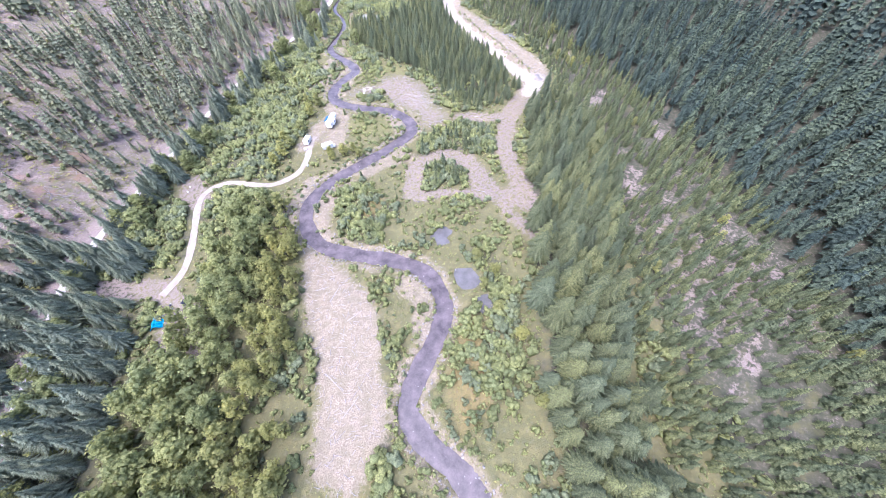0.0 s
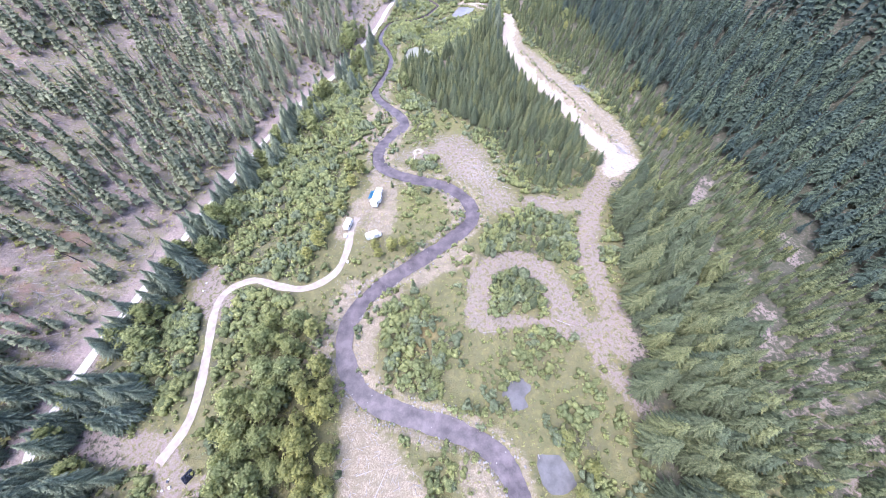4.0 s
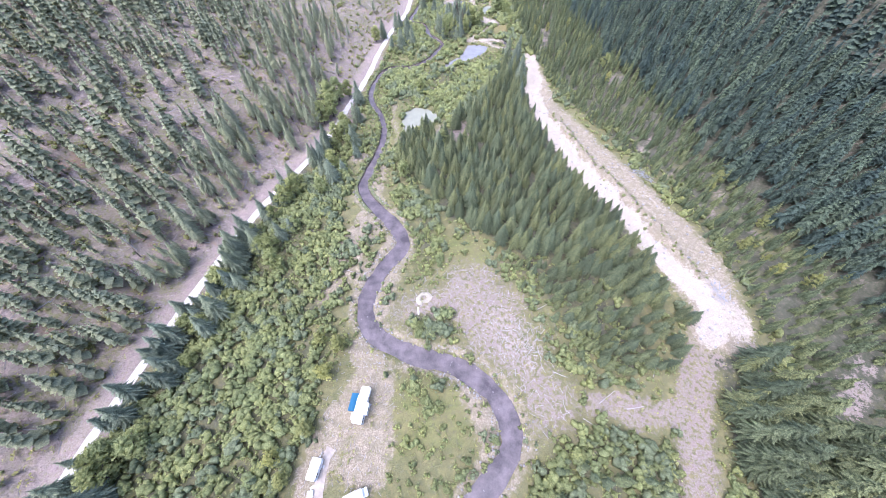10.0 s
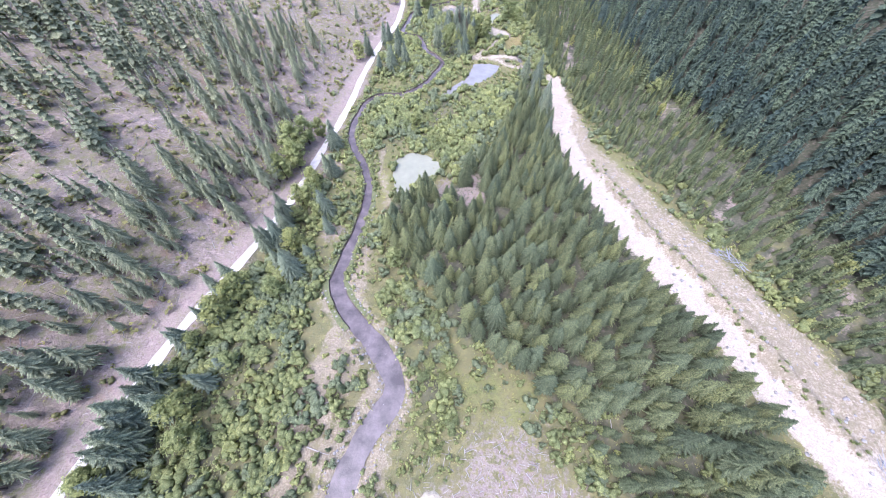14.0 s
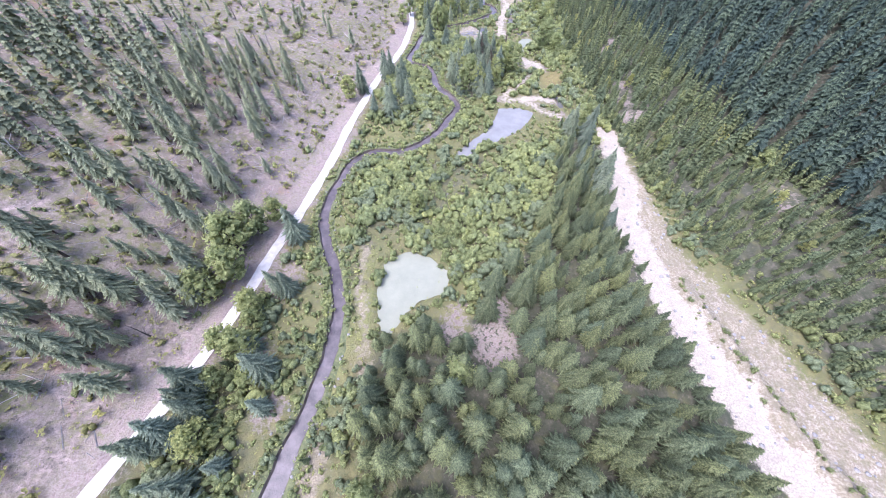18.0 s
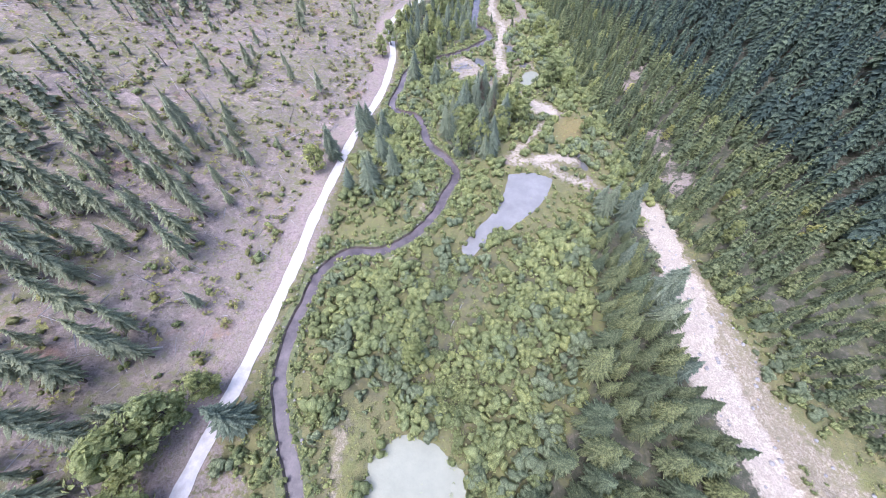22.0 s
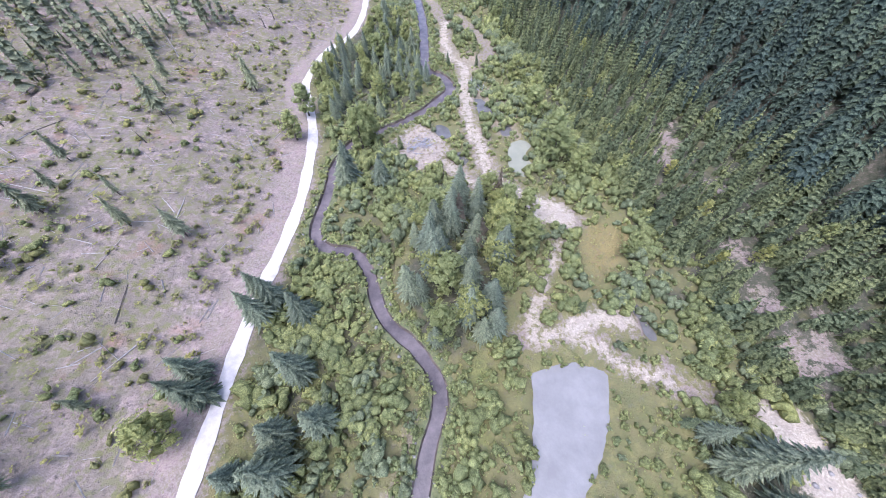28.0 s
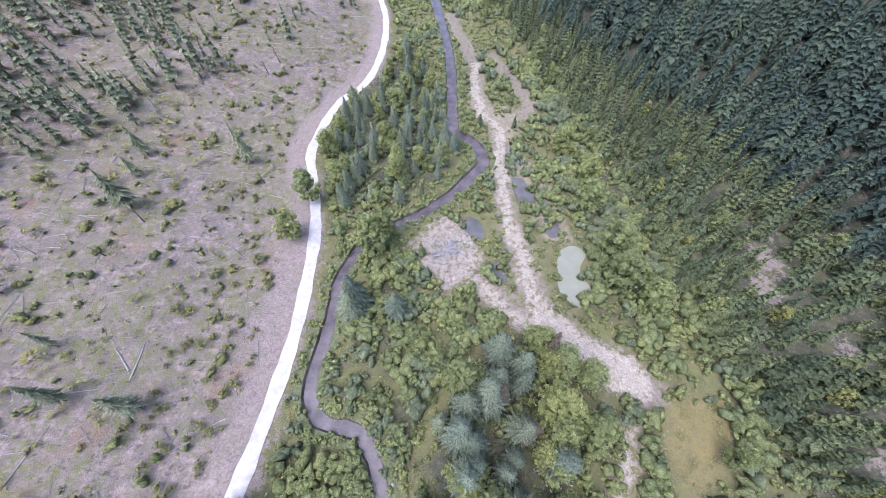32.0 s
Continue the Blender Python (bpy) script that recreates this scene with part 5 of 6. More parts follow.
x, y = scatter(lambda x, y: (x > left_foot(y) + 8) & (x < right_foot(y) + 2), (-115, 66, -30, 520), 5.5)
k = clear_of(x, y, 4.0, 2.0) & ~inside(x, y, BAR) & ~inside(x, y, CLEARING) & (rng.uniform(0, 1, len(x)) < 0.16 + 0.3 * wobble(x, y, 0.05))
x, y, tall = x[k], y[k], u(1.8, 5.5, k.sum())
for poly, gap in (([(-8.3, 90.0), (4.8, 92.1), (12.7, 96.0), (10.4, 105.7), (0.3, 106.6), (-6.5, 101.7)], 2.8), ([(-9.7, 111.3), (24.0, 111.5), (25.1, 132.2), (3.7, 134.1), (-7.9, 124.7)], 3.4), ([(-4, 172), (8, 150), (22, 146), (30, 160), (16, 176), (4, 184), (-8, 184)], 3.0)):
    px, py = many(poly, gap, 0.7)
    x, y, tall = np.append(x, px), np.append(y, py), np.append(tall, u(3, 7.5, len(px)))
joined("fir_saplings", YOUNG, x, y, tall, u(0.9, 1.3, len(x)), YOUNG_FIR, "small young firs dotted over the meadow", "firs")


# ---- dead wood and stones ----
def pole(r, sides=6):
    v, f = [], []
    for i in range(4):
        t = i / 3
        w = 0.5 * (1 - 0.55 * t) * r.uniform(0.9, 1.1)
        oy, oz = 0.35 * r.uniform(-1, 1) * t, 0.2 * r.uniform(-1, 1)
        for s in range(sides):
            a = 6.2832 * s / sides
            v.append((t, oy + w * math.cos(a), 0.42 + oz * 0.3 + w * math.sin(a)))
    for i in range(3):
        for s in range(sides):
            f.append((i * sides + s, i * sides + (s + 1) % sides, (i + 1) * sides + (s + 1) % sides, (i + 1) * sides + s))
    return np.array(v), np.array(f)


def litter(name, x, y, length, thick, mat, label, category, turn=None):
    """Many thin sticks lying on the ground, joined."""
    v, f = np.array([(0, -1, 0), (0, 1, 0), (0, 0, 1.6), (1, -0.6, 0), (1, 0.6, 0), (1, 0, 1.0)], float), np.array([(0, 3, 5, 2), (2, 5, 4, 1), (0, 1, 4, 3)])
    n = len(x)
    a = u(0, 6.28, n) if turn is None else turn
    x1, y1 = x + length * np.cos(a), y + length * np.sin(a)
    z0, z1 = ground_height(x, y), ground_height(x1, y1)
    px = v[None, :, 0]
    side = v[None, :, 1] * thick[:, None]
    q = np.stack([x[:, None] + px * (x1 - x)[:, None] - side * np.sin(a)[:, None], y[:, None] + px * (y1 - y)[:, None] + side * np.cos(a)[:, None],
                  z0[:, None] * (1 - px) + z1[:, None] * px + v[None, :, 2] * thick[:, None] + 0.02], -1)
    ff = (f[None] + (np.arange(n) * 6)[:, None, None]).reshape(-1, 4)
    return tagged(new(name, mesh_of(name, q.reshape(-1, 3), ff, mat)), label, category, kind="stuff")


x, y = scatter(lambda x, y: (x < left_foot(y) - 2) & (rng.uniform(0, 1, x.shape) < 0.55), (-230, -60, -20, 560), 3.3)
litter("slope_branches", x, y, u(0.8, 4.5, len(x)), u(0.04, 0.12, len(x)), DEAD, "bleached fallen branches strewn over the slope", "branches")
x, y = scatter(lambda x, y: inside(x, y, BAR) | inside(x, y, CLEARING), (-60, 80, -30, 370), 1.7)
litter("bar_driftwood", x, y, u(0.6, 2.2, len(x)), u(0.04, 0.10, len(x)), DEAD, "pale driftwood and chips on bare ground", "driftwood")
x, y = scatter(lambda x, y: inside(x, y, [(-63.0, 111.2), (-43.3, 111.3), (-40.7, 146.9), (-59.7, 150.6)]) | inside(x, y, ISLAND) | inside(x, y, [(-60.2, 69.7), (-52.0, 69.8), (-49.4, 101.6), (-61.4, 99.6)]), (-64, -20, 60, 490), 1.8)
litter("camp_chips", x, y, u(0.5, 1.6, len(x)), u(0.04, 0.09, len(x)), DEAD, "pale sticks and dry stalks on bare ground", "sticks")

LOGS = [(mesh_of("log_wood", *pole(rng), DEAD)) for _ in range(5)]
DARK_LOGS = [(mesh_of("burnt_log_wood", *pole(rng), CHAR)) for _ in range(3)]


def log(x, y, length, thick, turn, burnt=False):
    a = radians(turn)
    z0, z1 = z_at(x, y), z_at(x + length * math.cos(a), y + length * math.sin(a))
    me = (DARK_LOGS if burnt else LOGS)[rng.integers(3)]
    ob = new("fallen_log", me)
    ob.matrix_world = Matrix.LocRotScale((x, y, min(z0, z1 + 0.5)), Euler((0, -math.atan2(z1 - z0, length), a)), (length, thick, thick))
    tagged(ob, "charred fallen log on the dry slope" if burnt else "bleached fallen log lying on the ground", "log", "fallen logs")


log(3.3, 56.9, 9.5, 0.35, -75)
for lx, ly, ll, la in ((-34.8, 43.0, 6, 70), (-28.5, 36.7, 5, 40), (-32.2, 22.0, 7, -40), (-26.0, 11.2, 6, 55), (-39.9, 47.1, 4, 20), (-7.3, 92.0, 5, 80), (10.3, 139.6, 6, 35), (5.6, 136.0, 6, -30), (17.1, 138.7, 5, 10), (-4.4, 155.2, 5, 50), (-0.5, 147.0, 4, -20),
                       (-2.7, 165.1, 4, 30), (-64.3, 183.1, 6, 25), (-63.6, 175.9, 5, -15), (-42.5, 289.0, 8, 65), (-39.2, 308.0, 4, -60), (-40.1, 309.6, 3, 10), (-36.7, 400.2, 4, 30), (-39.5, 404.2, 5, -40), (26.4, 147.0, 4, 60), (0.7, 179.5, 4, 80),
                       (-96.2, 283.4, 9, 200), (-91.0, 377.0, 6, 90), (-91.6, 378.5, 5, 130), (-9.2, 84.1, 4, 10), (17.1, 88.2, 5, 160)):
    log(lx, ly, ll, 0.28, la)
x, y = scatter(lambda x, y: (x < left_foot(y) - 6) & (rng.uniform(0, 1, x.shape) < 0.5), (-190, -60, 0, 420), 14.0)
for i, (lx, ly) in enumerate(zip(x, y)):
    log(lx, ly, u(3.5, 9, 1)[0], u(0.14, 0.24, 1)[0], u(-60, 240, 1)[0], i % 3 == 0)

# standing dead trunks
SNAG = mesh_of("snag_wood", *limb_mesh(rng, 6), DEAD)
SNAG_DARK = mesh_of("burnt_snag_wood", *limb_mesh(rng, 4), CHAR)
x, y = scatter(lambda x, y: (x < left_foot(y) - 8) & (rng.uniform(0, 1, x.shape) < 0.45), (-210, -80, 0, 520), 15.0)
for i, (px, py) in enumerate(zip(x, y)):
    ob = new("dead_tree", SNAG_DARK if i % 2 else SNAG)
    h = u(5, 11, 1)[0]
    ob.matrix_world = Matrix.LocRotScale((px, py, z_at(px, py)), Euler((rng.normal(0, 0.07), rng.normal(0, 0.07), u(0, 6, 1)[0])), (h * 0.9, h * 0.9, h))
    tagged(ob, "charred standing dead tree on the slope" if i % 2 else "bleached standing dead tree with bare limbs", "dead tree", "standing dead trees")


def stone_mesh(r):
    bm = bmesh.new()
    bmesh.ops.create_icosphere(bm, subdivisions=1, radius=1.0)
    for v in bm.verts:
        v.co *= r.uniform(0.72, 1.15)
        v.co.z *= 0.6
    me = bpy.data.meshes.new("stone")
    bm.to_mesh(me)
    bm.free()
    me.materials.append(STONE)
    return me


STONES = [stone_mesh(rng) for _ in range(6)]


def boulder(x, y, z, s):
    ob = new("boulder", STONES[rng.integers(6)])
    ob.matrix_world = Matrix.LocRotScale((x, y, z), Euler((0, 0, u(0, 6, 1)[0])), (s, s * u(0.7, 1, 1)[0], s))
    tagged(ob, "pale rounded boulder in the shallow creek", "boulder", "creek boulders")


line = CREEK[(CREEK[:, 1] > -10) & (CREEK[:, 1] < 229)]
for _ in range(130):
    i = rng.integers(1, len(line) - 1)
    d = line[i + 1] - line[i - 1]
    d /= np.linalg.norm(d)
    o = np.clip(rng.normal(0, 2.6), -4.6, 4.6)
    px, py = line[i] + np.array([d[1], -d[0]]) * o
    boulder(px, py, max(z_at(px, py), -0.62) + 0.02, u(0.12, 0.32, 1)[0])
n = 3600
i = rng.integers(1, len(CREEK) - 1, n)
k = (CREEK[i, 1] > -20) & (CREEK[i, 1] < 470) & ((CREEK[i, 1] < 233) | (rng.uniform(0, 1, n) < 0.35))
i = i[k]
d = CREEK[i + 1] - CREEK[i - 1]
d /= np.linalg.norm(d, axis=1)[:, None]
o = (creek_half(CREEK[i, 1]) + rng.normal(1.2, 0.8, len(i))) * rng.choice([-1, 1], len(i))
x, y = CREEK[i, 0] + d[:, 1] * o + u(-1, 1, len(i)), CREEK[i, 1] - d[:, 0] * o + u(-1, 1, len(i))
me = STONES[0]
sv = np.array([v.co[:] for v in me.vertices])
sf = np.array([p.vertices[:] for p in me.polygons])
joined("bank_stones", [(sv + np.array([0, 0, 0.1]), sf)], x, y, u(0.12, 0.42, len(x)), np.ones(len(x)), STONE, "pale stones lining the banks of the creek", "stones")
px, py = scatter(lambda x, y: inside(x, y, PIT), (-60, 80, 140, 430), 3.4)
joined("pit_rubble", [(sv + np.array([0, 0, 0.1]), sf)], px, py, u(0.15, 0.55, len(px)), np.ones(len(px)), STONE, "pale broken rock on the bare pit floor", "rubble")

py = np.linspace(178, 268, 90) + u(-0.5, 0.5, 90)
px = np.interp(py, [160, 183, 199, 216, 236, 256, 281], [58, 49.5, 43.5, 36.5, 26.6, 19.8, 13.6]) + rng.normal(0, 1.3, 90)
joined("pit_ridge_shrubs", BUSH, px, py, u(0.5, 1.3, 90), u(0.9, 1.4, 90), SHRUB, "low green scrub along the ridge in the pit", "shrubs")
x, y = scatter(lambda x, y: np.hypot((x + 8) / 9, (y - 155) / 7) < 1, (-18, 2, 146, 164), 1.5)
litter("stick_heap", x, y, u(0.8, 3.0, len(x)), u(0.05, 0.10, len(x)), DEAD, "pale broken sticks heaped in the clearing", "sticks")


# ---- the campers and their things ----
def paint(name, colour, rough=0.45, metal=0.0):
    return plain_material(name, colour, tuple(c * 0.88 for c in colour), 2.5, rough, metal, 0.4, 0)


WHITE, CREAM, BLACK = paint("white_camper_skin", (0.78, 0.78, 0.77)), paint("off_white_trim", (0.62, 0.61, 0.58)), paint("black_rubber", (0.03, 0.03, 0.03), 0.8)
GLASS, STEEL, BLUE = paint("dark_window_glass", (0.04, 0.05, 0.06), 0.08), paint("grey_steel", (0.35, 0.35, 0.36), 0.4, 0.8), paint("blue_awning_cloth", (0.05, 0.20, 0.34), 0.8)
CYAN, NAVY = paint("bright_blue_tarpaulin", (0.02, 0.50, 0.74), 0.5), paint("dark_blue_tarpaulin", (0.03, 0.035, 0.06), 0.6)


def box_mesh(name, size, at, mat, bevel=0.06, taper=1.0):
    bm = bmesh.new()
    bmesh.ops.create_cube(bm, size=1.0)
    for v in bm.verts:
        k = taper if v.co.z > 0 else 1.0
        v.co = Vector((v.co.x * size[0] * k, v.co.y * size[1] * k, v.co.z * size[2])) + Vector(at)
    if bevel:
        bmesh.ops.bevel(bm, geom=list(bm.edges), offset=bevel, segments=2, affect="EDGES")
    me = bpy.data.meshes.new(name)
    bm.to_mesh(me)
    bm.free()
    me.materials.append(mat)
    return me


def round_mesh(name, radius, width, at, mat, sides=14, axis="X"):
    bm = bmesh.new()
    bmesh.ops.create_cone(bm, cap_ends=True, segments=sides, radius1=radius, radius2=radius, depth=width)
    bmesh.ops.bevel(bm, geom=[e for e in bm.edges if len(e.link_faces) == 2 and abs(e.verts[0].co.z - e.verts[1].co.z) < 1e-4], offset=width * 0.15, segments=1, affect="EDGES")
    turn = Matrix.Rotation(radians(90), 3, "Y") if axis == "X" else Matrix.Identity(3)
    for v in bm.verts:
        v.co = turn @ v.co + Vector(at)
    me = bpy.data.meshes.new(name)
    bm.to_mesh(me)
    bm.free()
    me.materials.append(mat)
    return me


def wheel(parent, x, y, r=0.36, w=0.24):
    tyre = part("wheel", round_mesh("wheel", r, w, (x, y, r), BLACK), parent, "black rubber wheel")
    part("rim", round_mesh("rim", r * 0.55, w + 0.03, (x, y, r), STEEL, 10), tyre)


def on_ground(x, y, turn=0.0):
    return pose(x, y, z_at(x, y), 0, 0, turn)


rv = thing("camper_trailer", "long white camper trailer with slide-outs and a blue awning", "camper", on_ground(-50.6, 135.8, -5))
part("body", box_mesh("body", (2.5, 6.2, 2.5), (0, -1.0, 2.0), WHITE, 0.12), rv)
part("front_section", box_mesh("front_section", (2.4, 2.4, 1.6), (0.25, 3.2, 2.55), WHITE, 0.2), rv, "raised white nose over the hitch")
part("slide_out", box_mesh("slide_out", (0.8, 2.8, 1.9), (1.55, -0.6, 2.1), WHITE, 0.05), rv, "white slide-out room")
part("slide_out", box_mesh("slide_out", (0.6, 1.6, 1.8), (-1.45, -2.6, 2.1), WHITE, 0.05), rv, "white slide-out room")
bm = bmesh.new()
rows_ = [[bm.verts.new((-1.25 - 1.9 * i / 4, -1.6 + 4.2 * j / 6, 3.05 - 0.75 * (i / 4) - 0.08 * math.sin(math.pi * j / 6) * (i / 4))) for j in range(7)] for i in range(5)]
for i in range(4):
    for j in range(6):
        bm.faces.new((rows_[i][j], rows_[i][j + 1], rows_[i + 1][j + 1], rows_[i + 1][j]))
bmesh.ops.solidify(bm, geom=list(bm.faces), thickness=0.03)
me = bpy.data.meshes.new("awning")
bm.to_mesh(me)
bm.free()
me.materials.append(BLUE)
awning = part("awning", me, rv, "blue cloth awning, folded out")
for py in (-1.5, 2.5):
    part("awning_pole", box_mesh("awning_pole", (0.05, 0.05, 2.3), (-3.1, py, 1.15), STEEL, 0), awning)
part("air_conditioner", box_mesh("air_conditioner", (0.8, 1.0, 0.32), (0, -0.9, 3.4), CREAM, 0.08, 0.85), rv)
for px, py in ((0.4, 0.9), (-0.5, -2.9), (0.5, -3.3)):
    part("roof_vent", box_mesh("roof_vent", (0.45, 0.45, 0.14), (px, py, 3.31), CREAM, 0.03), rv)
for py in (-1.2, -0.3):
    for px in (-1.12, 1.12):
        wheel(rv, px, py - 1.2)
for px, py in ((1.97, -0.6), (-1.77, -2.6), (1.27, -3.1), (-1.27, 0.9)):
    part("window", box_mesh("window", (0.03, 1.1, 0.6), (px, py, 2.3), GLASS, 0), rv)
part("door", box_mesh("door", (0.04, 0.75, 1.85), (-1.27, -0.6, 1.75), CREAM, 0.01), rv)
part("hitch", box_mesh("hitch", (0.16, 0.16, 1.5), (0.25, 3.3, 0.95), STEEL, 0.02), rv)
part("landing_leg", box_mesh("landing_leg", (0.12, 0.12, 1.4), (0.9, 2.2, 0.7), STEEL, 0.01), rv)
part("landing_leg", box_mesh("landing_leg", (0.12, 0.12, 1.4), (-0.6, 2.2, 0.7), STEEL, 0.01), rv)

tt = thing("travel_trailer", "small white boxy travel trailer parked beside the track", "trailer", on_ground(-59.0, 122.2, -8))
part("body", box_mesh("body", (2.2, 4.4, 2.1), (0, 0, 1.6), WHITE, 0.14), tt)
part("roof_hatch", box_mesh("roof_hatch", (0.5, 0.5, 0.15), (0, 0.6, 2.7), CREAM, 0.03), tt)
part("roof_hatch", box_mesh("roof_hatch", (0.6, 0.8, 0.2), (0.1, -1.0, 2.72), CREAM, 0.05), tt)
part("drawbar", box_mesh("drawbar", (0.12, 1.5, 0.1), (0, 2.8, 0.55), STEEL, 0.02), tt)
part("gas_bottle", round_mesh("gas_bottle", 0.16, 0.5, (0, 2.5, 0.85), CREAM, 10, "Z"), tt)
part("door", box_mesh("door", (0.04, 0.7, 1.75), (1.12, 0.7, 1.5), CREAM, 0.01), tt)
part("step", box_mesh("step", (0.5, 0.6, 0.1), (1.4, 0.7, 0.35), STEEL, 0.01), tt)
for px, py in ((1.12, -1.0), (-1.12, 0.0)):
    part("window", box_mesh("window", (0.03, 1.0, 0.6), (px, py, 1.9), GLASS, 0), tt)
for px in (-0.98, 0.98):
    wheel(tt, px, -0.3, 0.34)

tc = thing("truck_camper", "white pickup truck carrying a camper box", "truck", on_ground(-48.6, 117.5, -62))
part("chassis", box_mesh("chassis", (1.8, 5.0, 0.5), (0, 0.2, 0.75), WHITE, 0.08), tc)
part("hood", box_mesh("hood", (1.75, 1.3, 0.45), (0, 2.2, 1.1), WHITE, 0.12, 0.94), tc)
cab = part("cab", box_mesh("cab", (1.7, 1.5, 0.75), (0, 0.95, 1.4), WHITE, 0.12, 0.86), tc)
part("windscreen", box_mesh("windscreen", (1.35, 0.05, 0.5), (0, 1.68, 1.42), GLASS, 0), cab)
part("camper_box", box_mesh("camper_box", (2.1, 3.4, 1.75), (0, -1.0, 1.9), WHITE, 0.12), tc, "white camper box on the truck bed")
part("sleeping_nose", box_mesh("sleeping_nose", (2.1, 1.5, 0.8), (0, 1.2, 2.37), WHITE, 0.15), tc, "white berth over the cab")
part("roof_hatch", box_mesh("roof_hatch", (0.55, 0.55, 0.12), (0, -0.9, 2.82), BLACK, 0.03), tc, "dark roof hatch")
part("roof_vent", box_mesh("roof_vent", (0.35, 0.35, 0.14), (0.3, 0.9, 2.82), CREAM, 0.03), tc)
part("side_awning", box_mesh("side_awning", (0.18, 3.0, 0.18), (-1.12, -0.9, 2.6), CREAM, 0.05), tc)
part("side_box", box_mesh("side_box", (0.9, 1.3, 1.1), (1.35, -0.6, 2.0), WHITE, 0.05), tc)
for px in (-0.85, 0.85):
    for py in (1.9, -1.2):
        wheel(tc, px, py, 0.37)

tagged(new("storage_box", box_mesh("storage_box", (1.2, 1.3, 0.8), (0, 0, 0.4), WHITE, 0.06)), "white storage box beside the track", "box").matrix_world = on_ground(-59.1, 117.5, 12)
tagged(new("camp_board", box_mesh("camp_board", (1.0, 0.5, 0.12), (0, 0, 0.06), CREAM, 0.03)), "loose white board lying by a storage box", "board").matrix_world = on_ground(-59.1, 117.5 + 1.2, 30)
for name, (px, py), s in (("white_bucket", (-55.7, 106.4), 0.45), ("white_jug", (-100.1, 92.6), 0.3), ("white_jug", (-100.4, 95.5), 0.28)):
    ob = tagged(new(name, round_mesh(name, s, s * 1.6, (0, 0, s * 0.8), WHITE, 12, "Z")), "small white plastic container on bare dirt", "container")
    ob.matrix_world = on_ground(px, py)


def sheet_heap(name, w, l, h, mat, ridge, label, category, px, py, turn):
    """A tarpaulin: a ridge tent (ridge) or a sagging heap, thick and creased."""
    bm = bmesh.new()
    n = 12
    g = [[bm.verts.new((w * (i / n - 0.5), l * (j / n - 0.5),
                        max(0.05, h * ((1 - abs(2 * i / n - 1)) if ridge else math.sin(math.pi * i / n) * math.sin(math.pi * j / n)) + 0.10 * rng.normal()))) for j in range(n + 1)] for i in range(n + 1)]
    for i in range(n):
        for j in range(n):
            bm.faces.new((g[i][j], g[i + 1][j], g[i + 1][j + 1], g[i][j + 1]))
    bmesh.ops.solidify(bm, geom=list(bm.faces), thickness=0.04)
    me = bpy.data.meshes.new(name)
    bm.to_mesh(me)
    bm.free()
    me.materials.append(mat)
    ob = tagged(new(name, me), label, category)
    ob.matrix_world = on_ground(px, py, turn)
    return ob


sheet_heap("tarpaulin_tent", 3.4, 3.0, 1.7, CYAN, True, "bright blue tarpaulin stretched as a tent", "tent", -84.8, 37.2, 20)
sheet_heap("tarpaulin_heap", 2.2, 2.0, 0.9, NAVY, False, "dark blue tarpaulin bundle at the edge of the track", "tarpaulin", -101.9, 87.6, 30)
sheet_heap("tarpaulin_heap", 1.9, 2.0, 0.8, NAVY, False, "dark blue tarpaulin bundle at the edge of the track", "tarpaulin", -103.1, 85.6, 10)
sheet_heap("grey_tent", 2.6, 2.2, 1.0, NAVY, False, "dark grey tent beside the clearing", "tent", -79.7, 44.7, 60)
for i in range(16):
    a, r = u(0, 6.28, 1)[0], u(1.0, 4.5, 1)[0]
    jx, jy = np.array((-86.3, 40.4)) + np.array((r * math.cos(a), r * math.sin(a)))
    s = u(0.2, 0.5, 1)[0]
    ob = tagged(new("camp_crate", box_mesh("camp_crate", (s, s * 1.3, s * 0.8), (0, 0, s * 0.4), (CREAM, STEEL, WHITE, NAVY)[i % 4], 0.03)), "small crate among camp clutter", "crate", "camp clutter")
    ob.matrix_world = on_ground(jx, jy, u(0, 90, 1)[0])

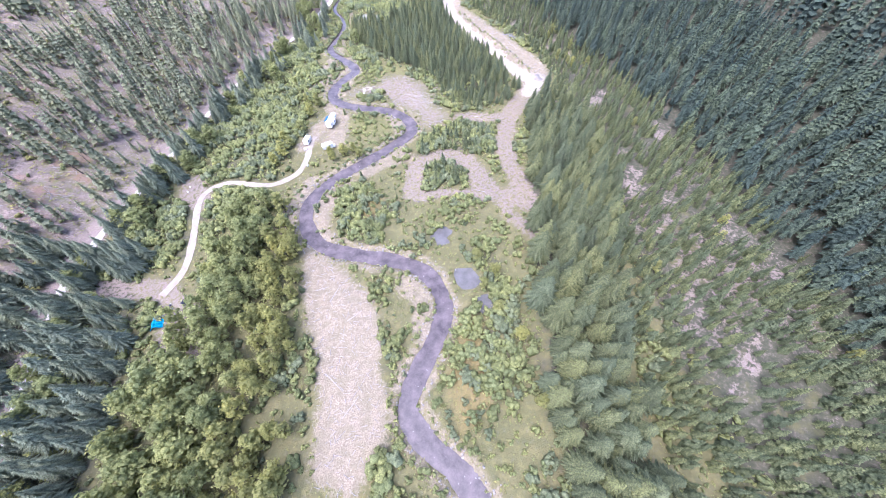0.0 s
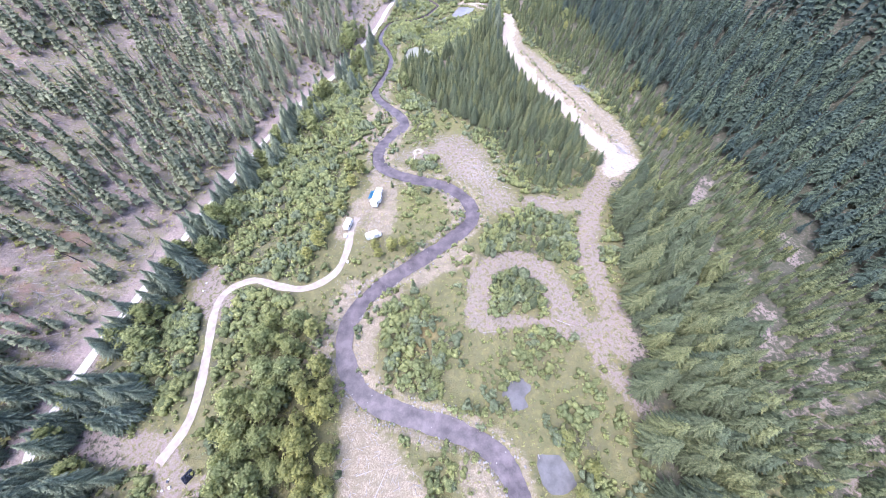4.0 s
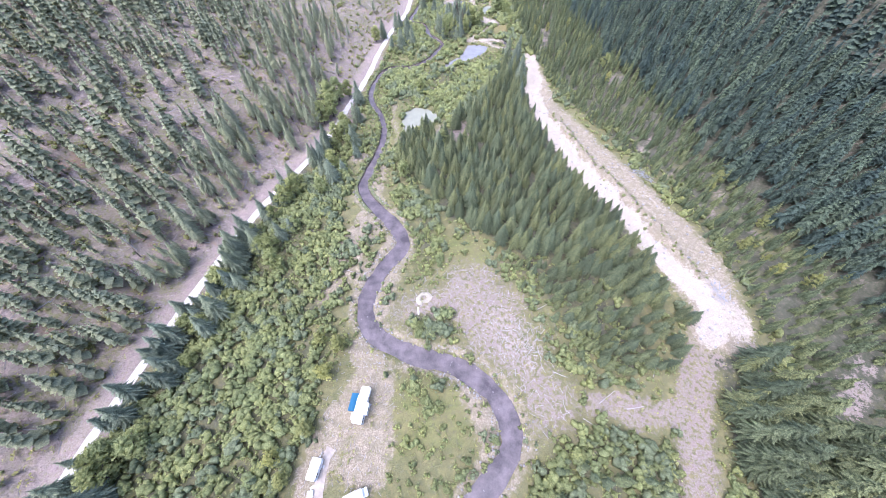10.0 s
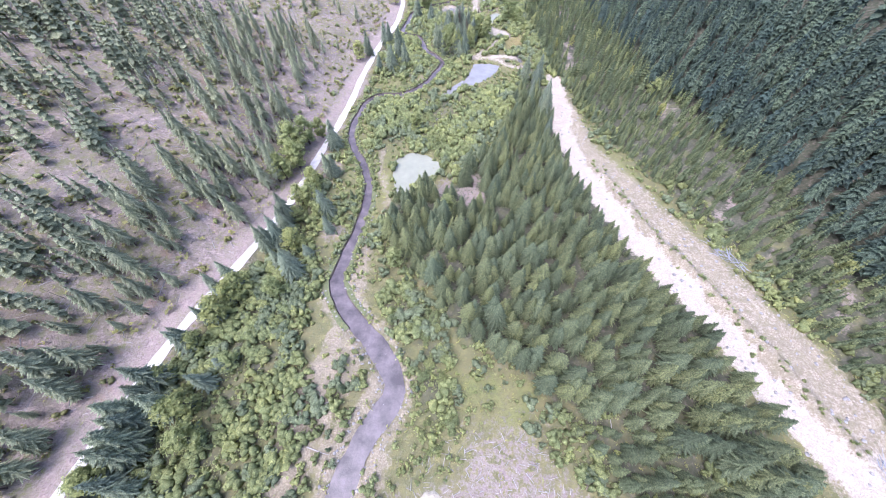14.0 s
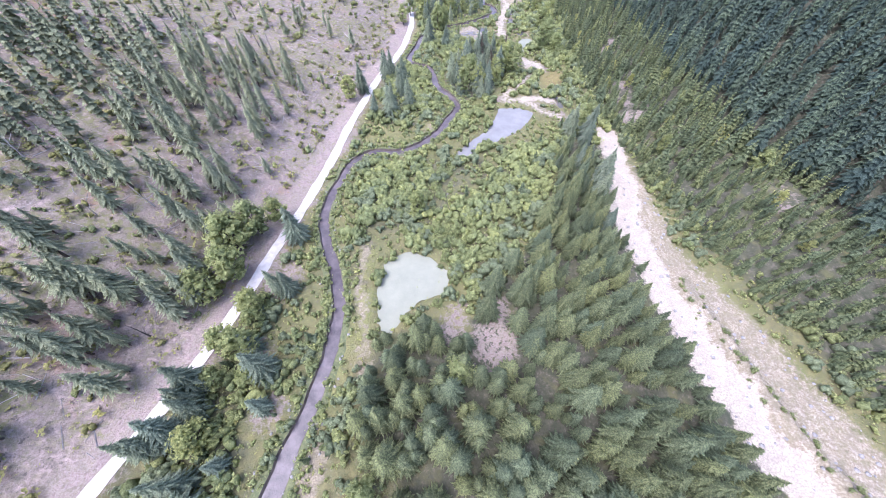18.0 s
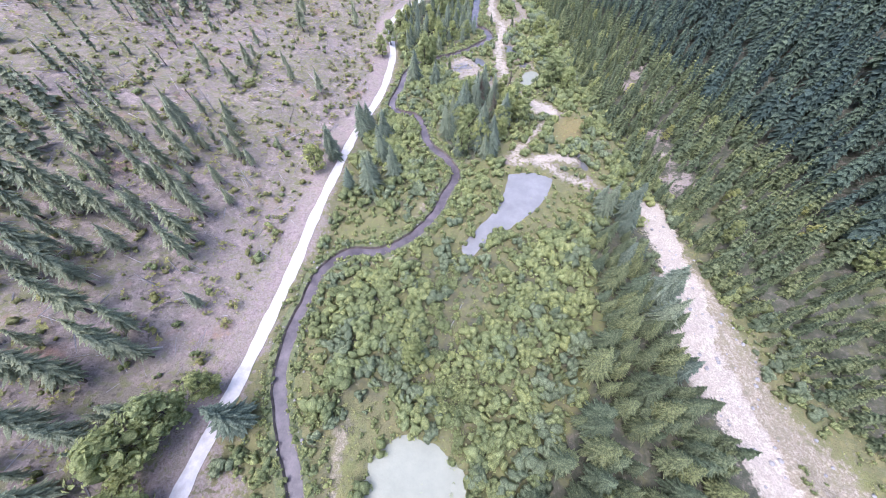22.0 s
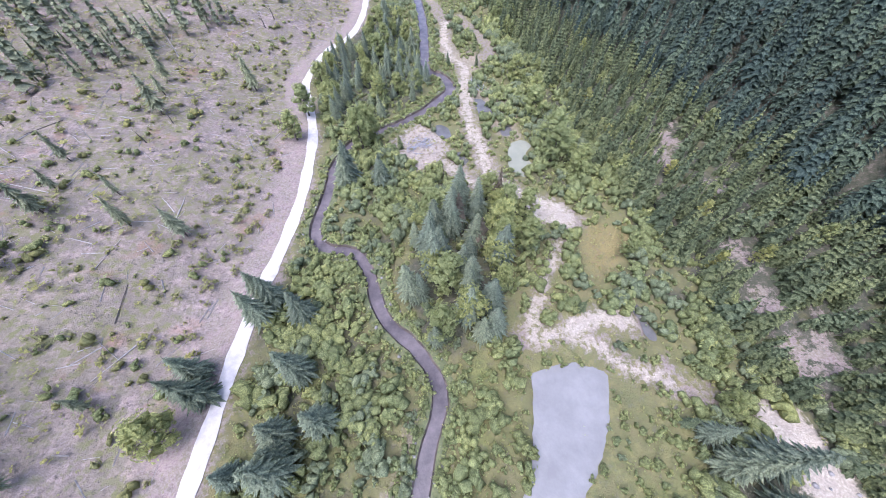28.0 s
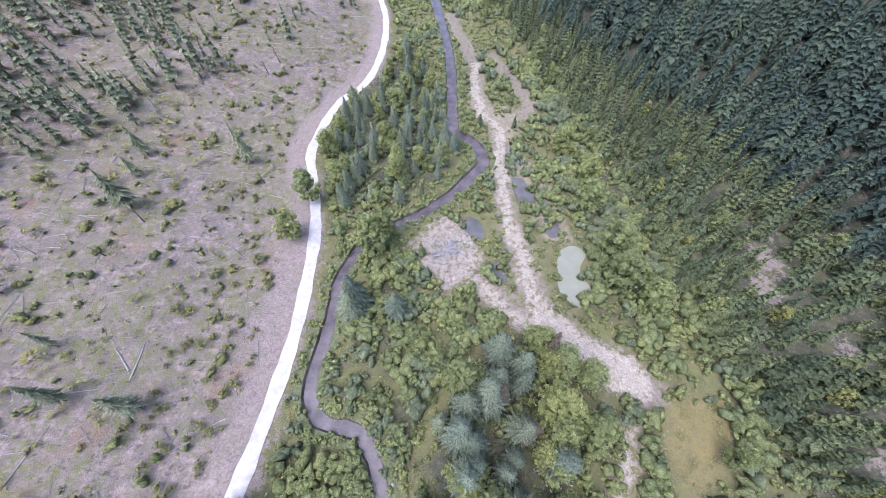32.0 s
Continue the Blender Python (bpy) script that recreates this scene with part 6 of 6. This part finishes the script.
# fire ring of heaped pale sand
bm = bmesh.new()
n = 28
ring = []
for j in range(n):
    a = 6.2832 * j / n
    k = 1 + 0.22 * math.sin(2 * a + 0.5) + 0.07 * rng.normal()
    gap = 0.35 + 0.65 * min(1.0, abs(math.sin(a * 0.5 + 0.2)) * 1.6)
    ring.append([bm.verts.new((r * k * math.cos(a), r * k * math.sin(a), z * gap)) for r, z in ((0.75, 0.0), (1.05, 0.38), (1.45, 0.55), (1.9, 0.32), (2.3, -0.02))])
for j in range(n):
    for i in range(4):
        bm.faces.new((ring[j][i], ring[j][i + 1], ring[(j + 1) % n][i + 1], ring[(j + 1) % n][i]))
me = bpy.data.meshes.new("sand_ring")
bm.to_mesh(me)
bm.free()
me.materials.append(plain_material("pale_sand", (0.37, 0.33, 0.25), (0.26, 0.225, 0.17), 3.0))
tagged(new("fire_ring", me), "ring of heaped pale sand round a fire pit", "fire ring").matrix_world = on_ground(-37.6, 167.4)
ob = tagged(new("weathered_board", box_mesh("weathered_board", (0.5, 2.4, 0.12), (0, 0, 0.1), CREAM, 0.03)), "whitish weathered board among shrubs", "board")
ob.matrix_world = on_ground(-38.9, 162.9, 8)

# piles of bleached branches at the edge of the pit
GREY_WOOD = plain_material("blue_grey_weathered_wood", (0.30, 0.30, 0.33), (0.17, 0.17, 0.19), 2.0)
BRANCHES = [mesh_of("branch", *pole(rng, 5), GREY_WOOD) for _ in range(3)]
for (px, py), turn, long, count in (((47.0, 227.0), 118, 15.0, 60), ((54.2, 175.1), 100, 8.0, 36), ((-38.0, 401.5), 40, 7.0, 40), ((-17.2, 431.0), 95, 6.0, 24)):
    heap = thing("branch_pile", "long pile of blue-grey bleached branches", "branch pile", pose(px, py, z_at(px, py), 0, 0, turn))
    for i in range(count):
        ob = part("branch", BRANCHES[i % 3], heap)
        l, h = u(2.2, 4.5, 1)[0], u(0, 0.9, 1)[0]
        ob.matrix_local = Matrix.LocRotScale((u(-0.5, 0.5, 1)[0] * long - l / 2, rng.normal(0, 1.0), h - 0.1), Euler((0, rng.normal(0, 0.15), rng.normal(0, 0.6))), (l, 0.16, 0.16))

cx, cy = -65.2, 376.8
for i in range(9):
    ob = new("pale_rock", STONES[i % 6])
    px, py = cx + rng.normal(0, 0.9), cy + rng.normal(0, 0.9)
    ob.matrix_world = Matrix.LocRotScale((px, py, z_at(px, py) + 0.1), Euler((0, 0, u(0, 6, 1)[0])), [u(0.35, 0.7, 1)[0]] * 3)
    tagged(ob, "pale broken rock at the culvert by the road", "rock", "culvert rocks")
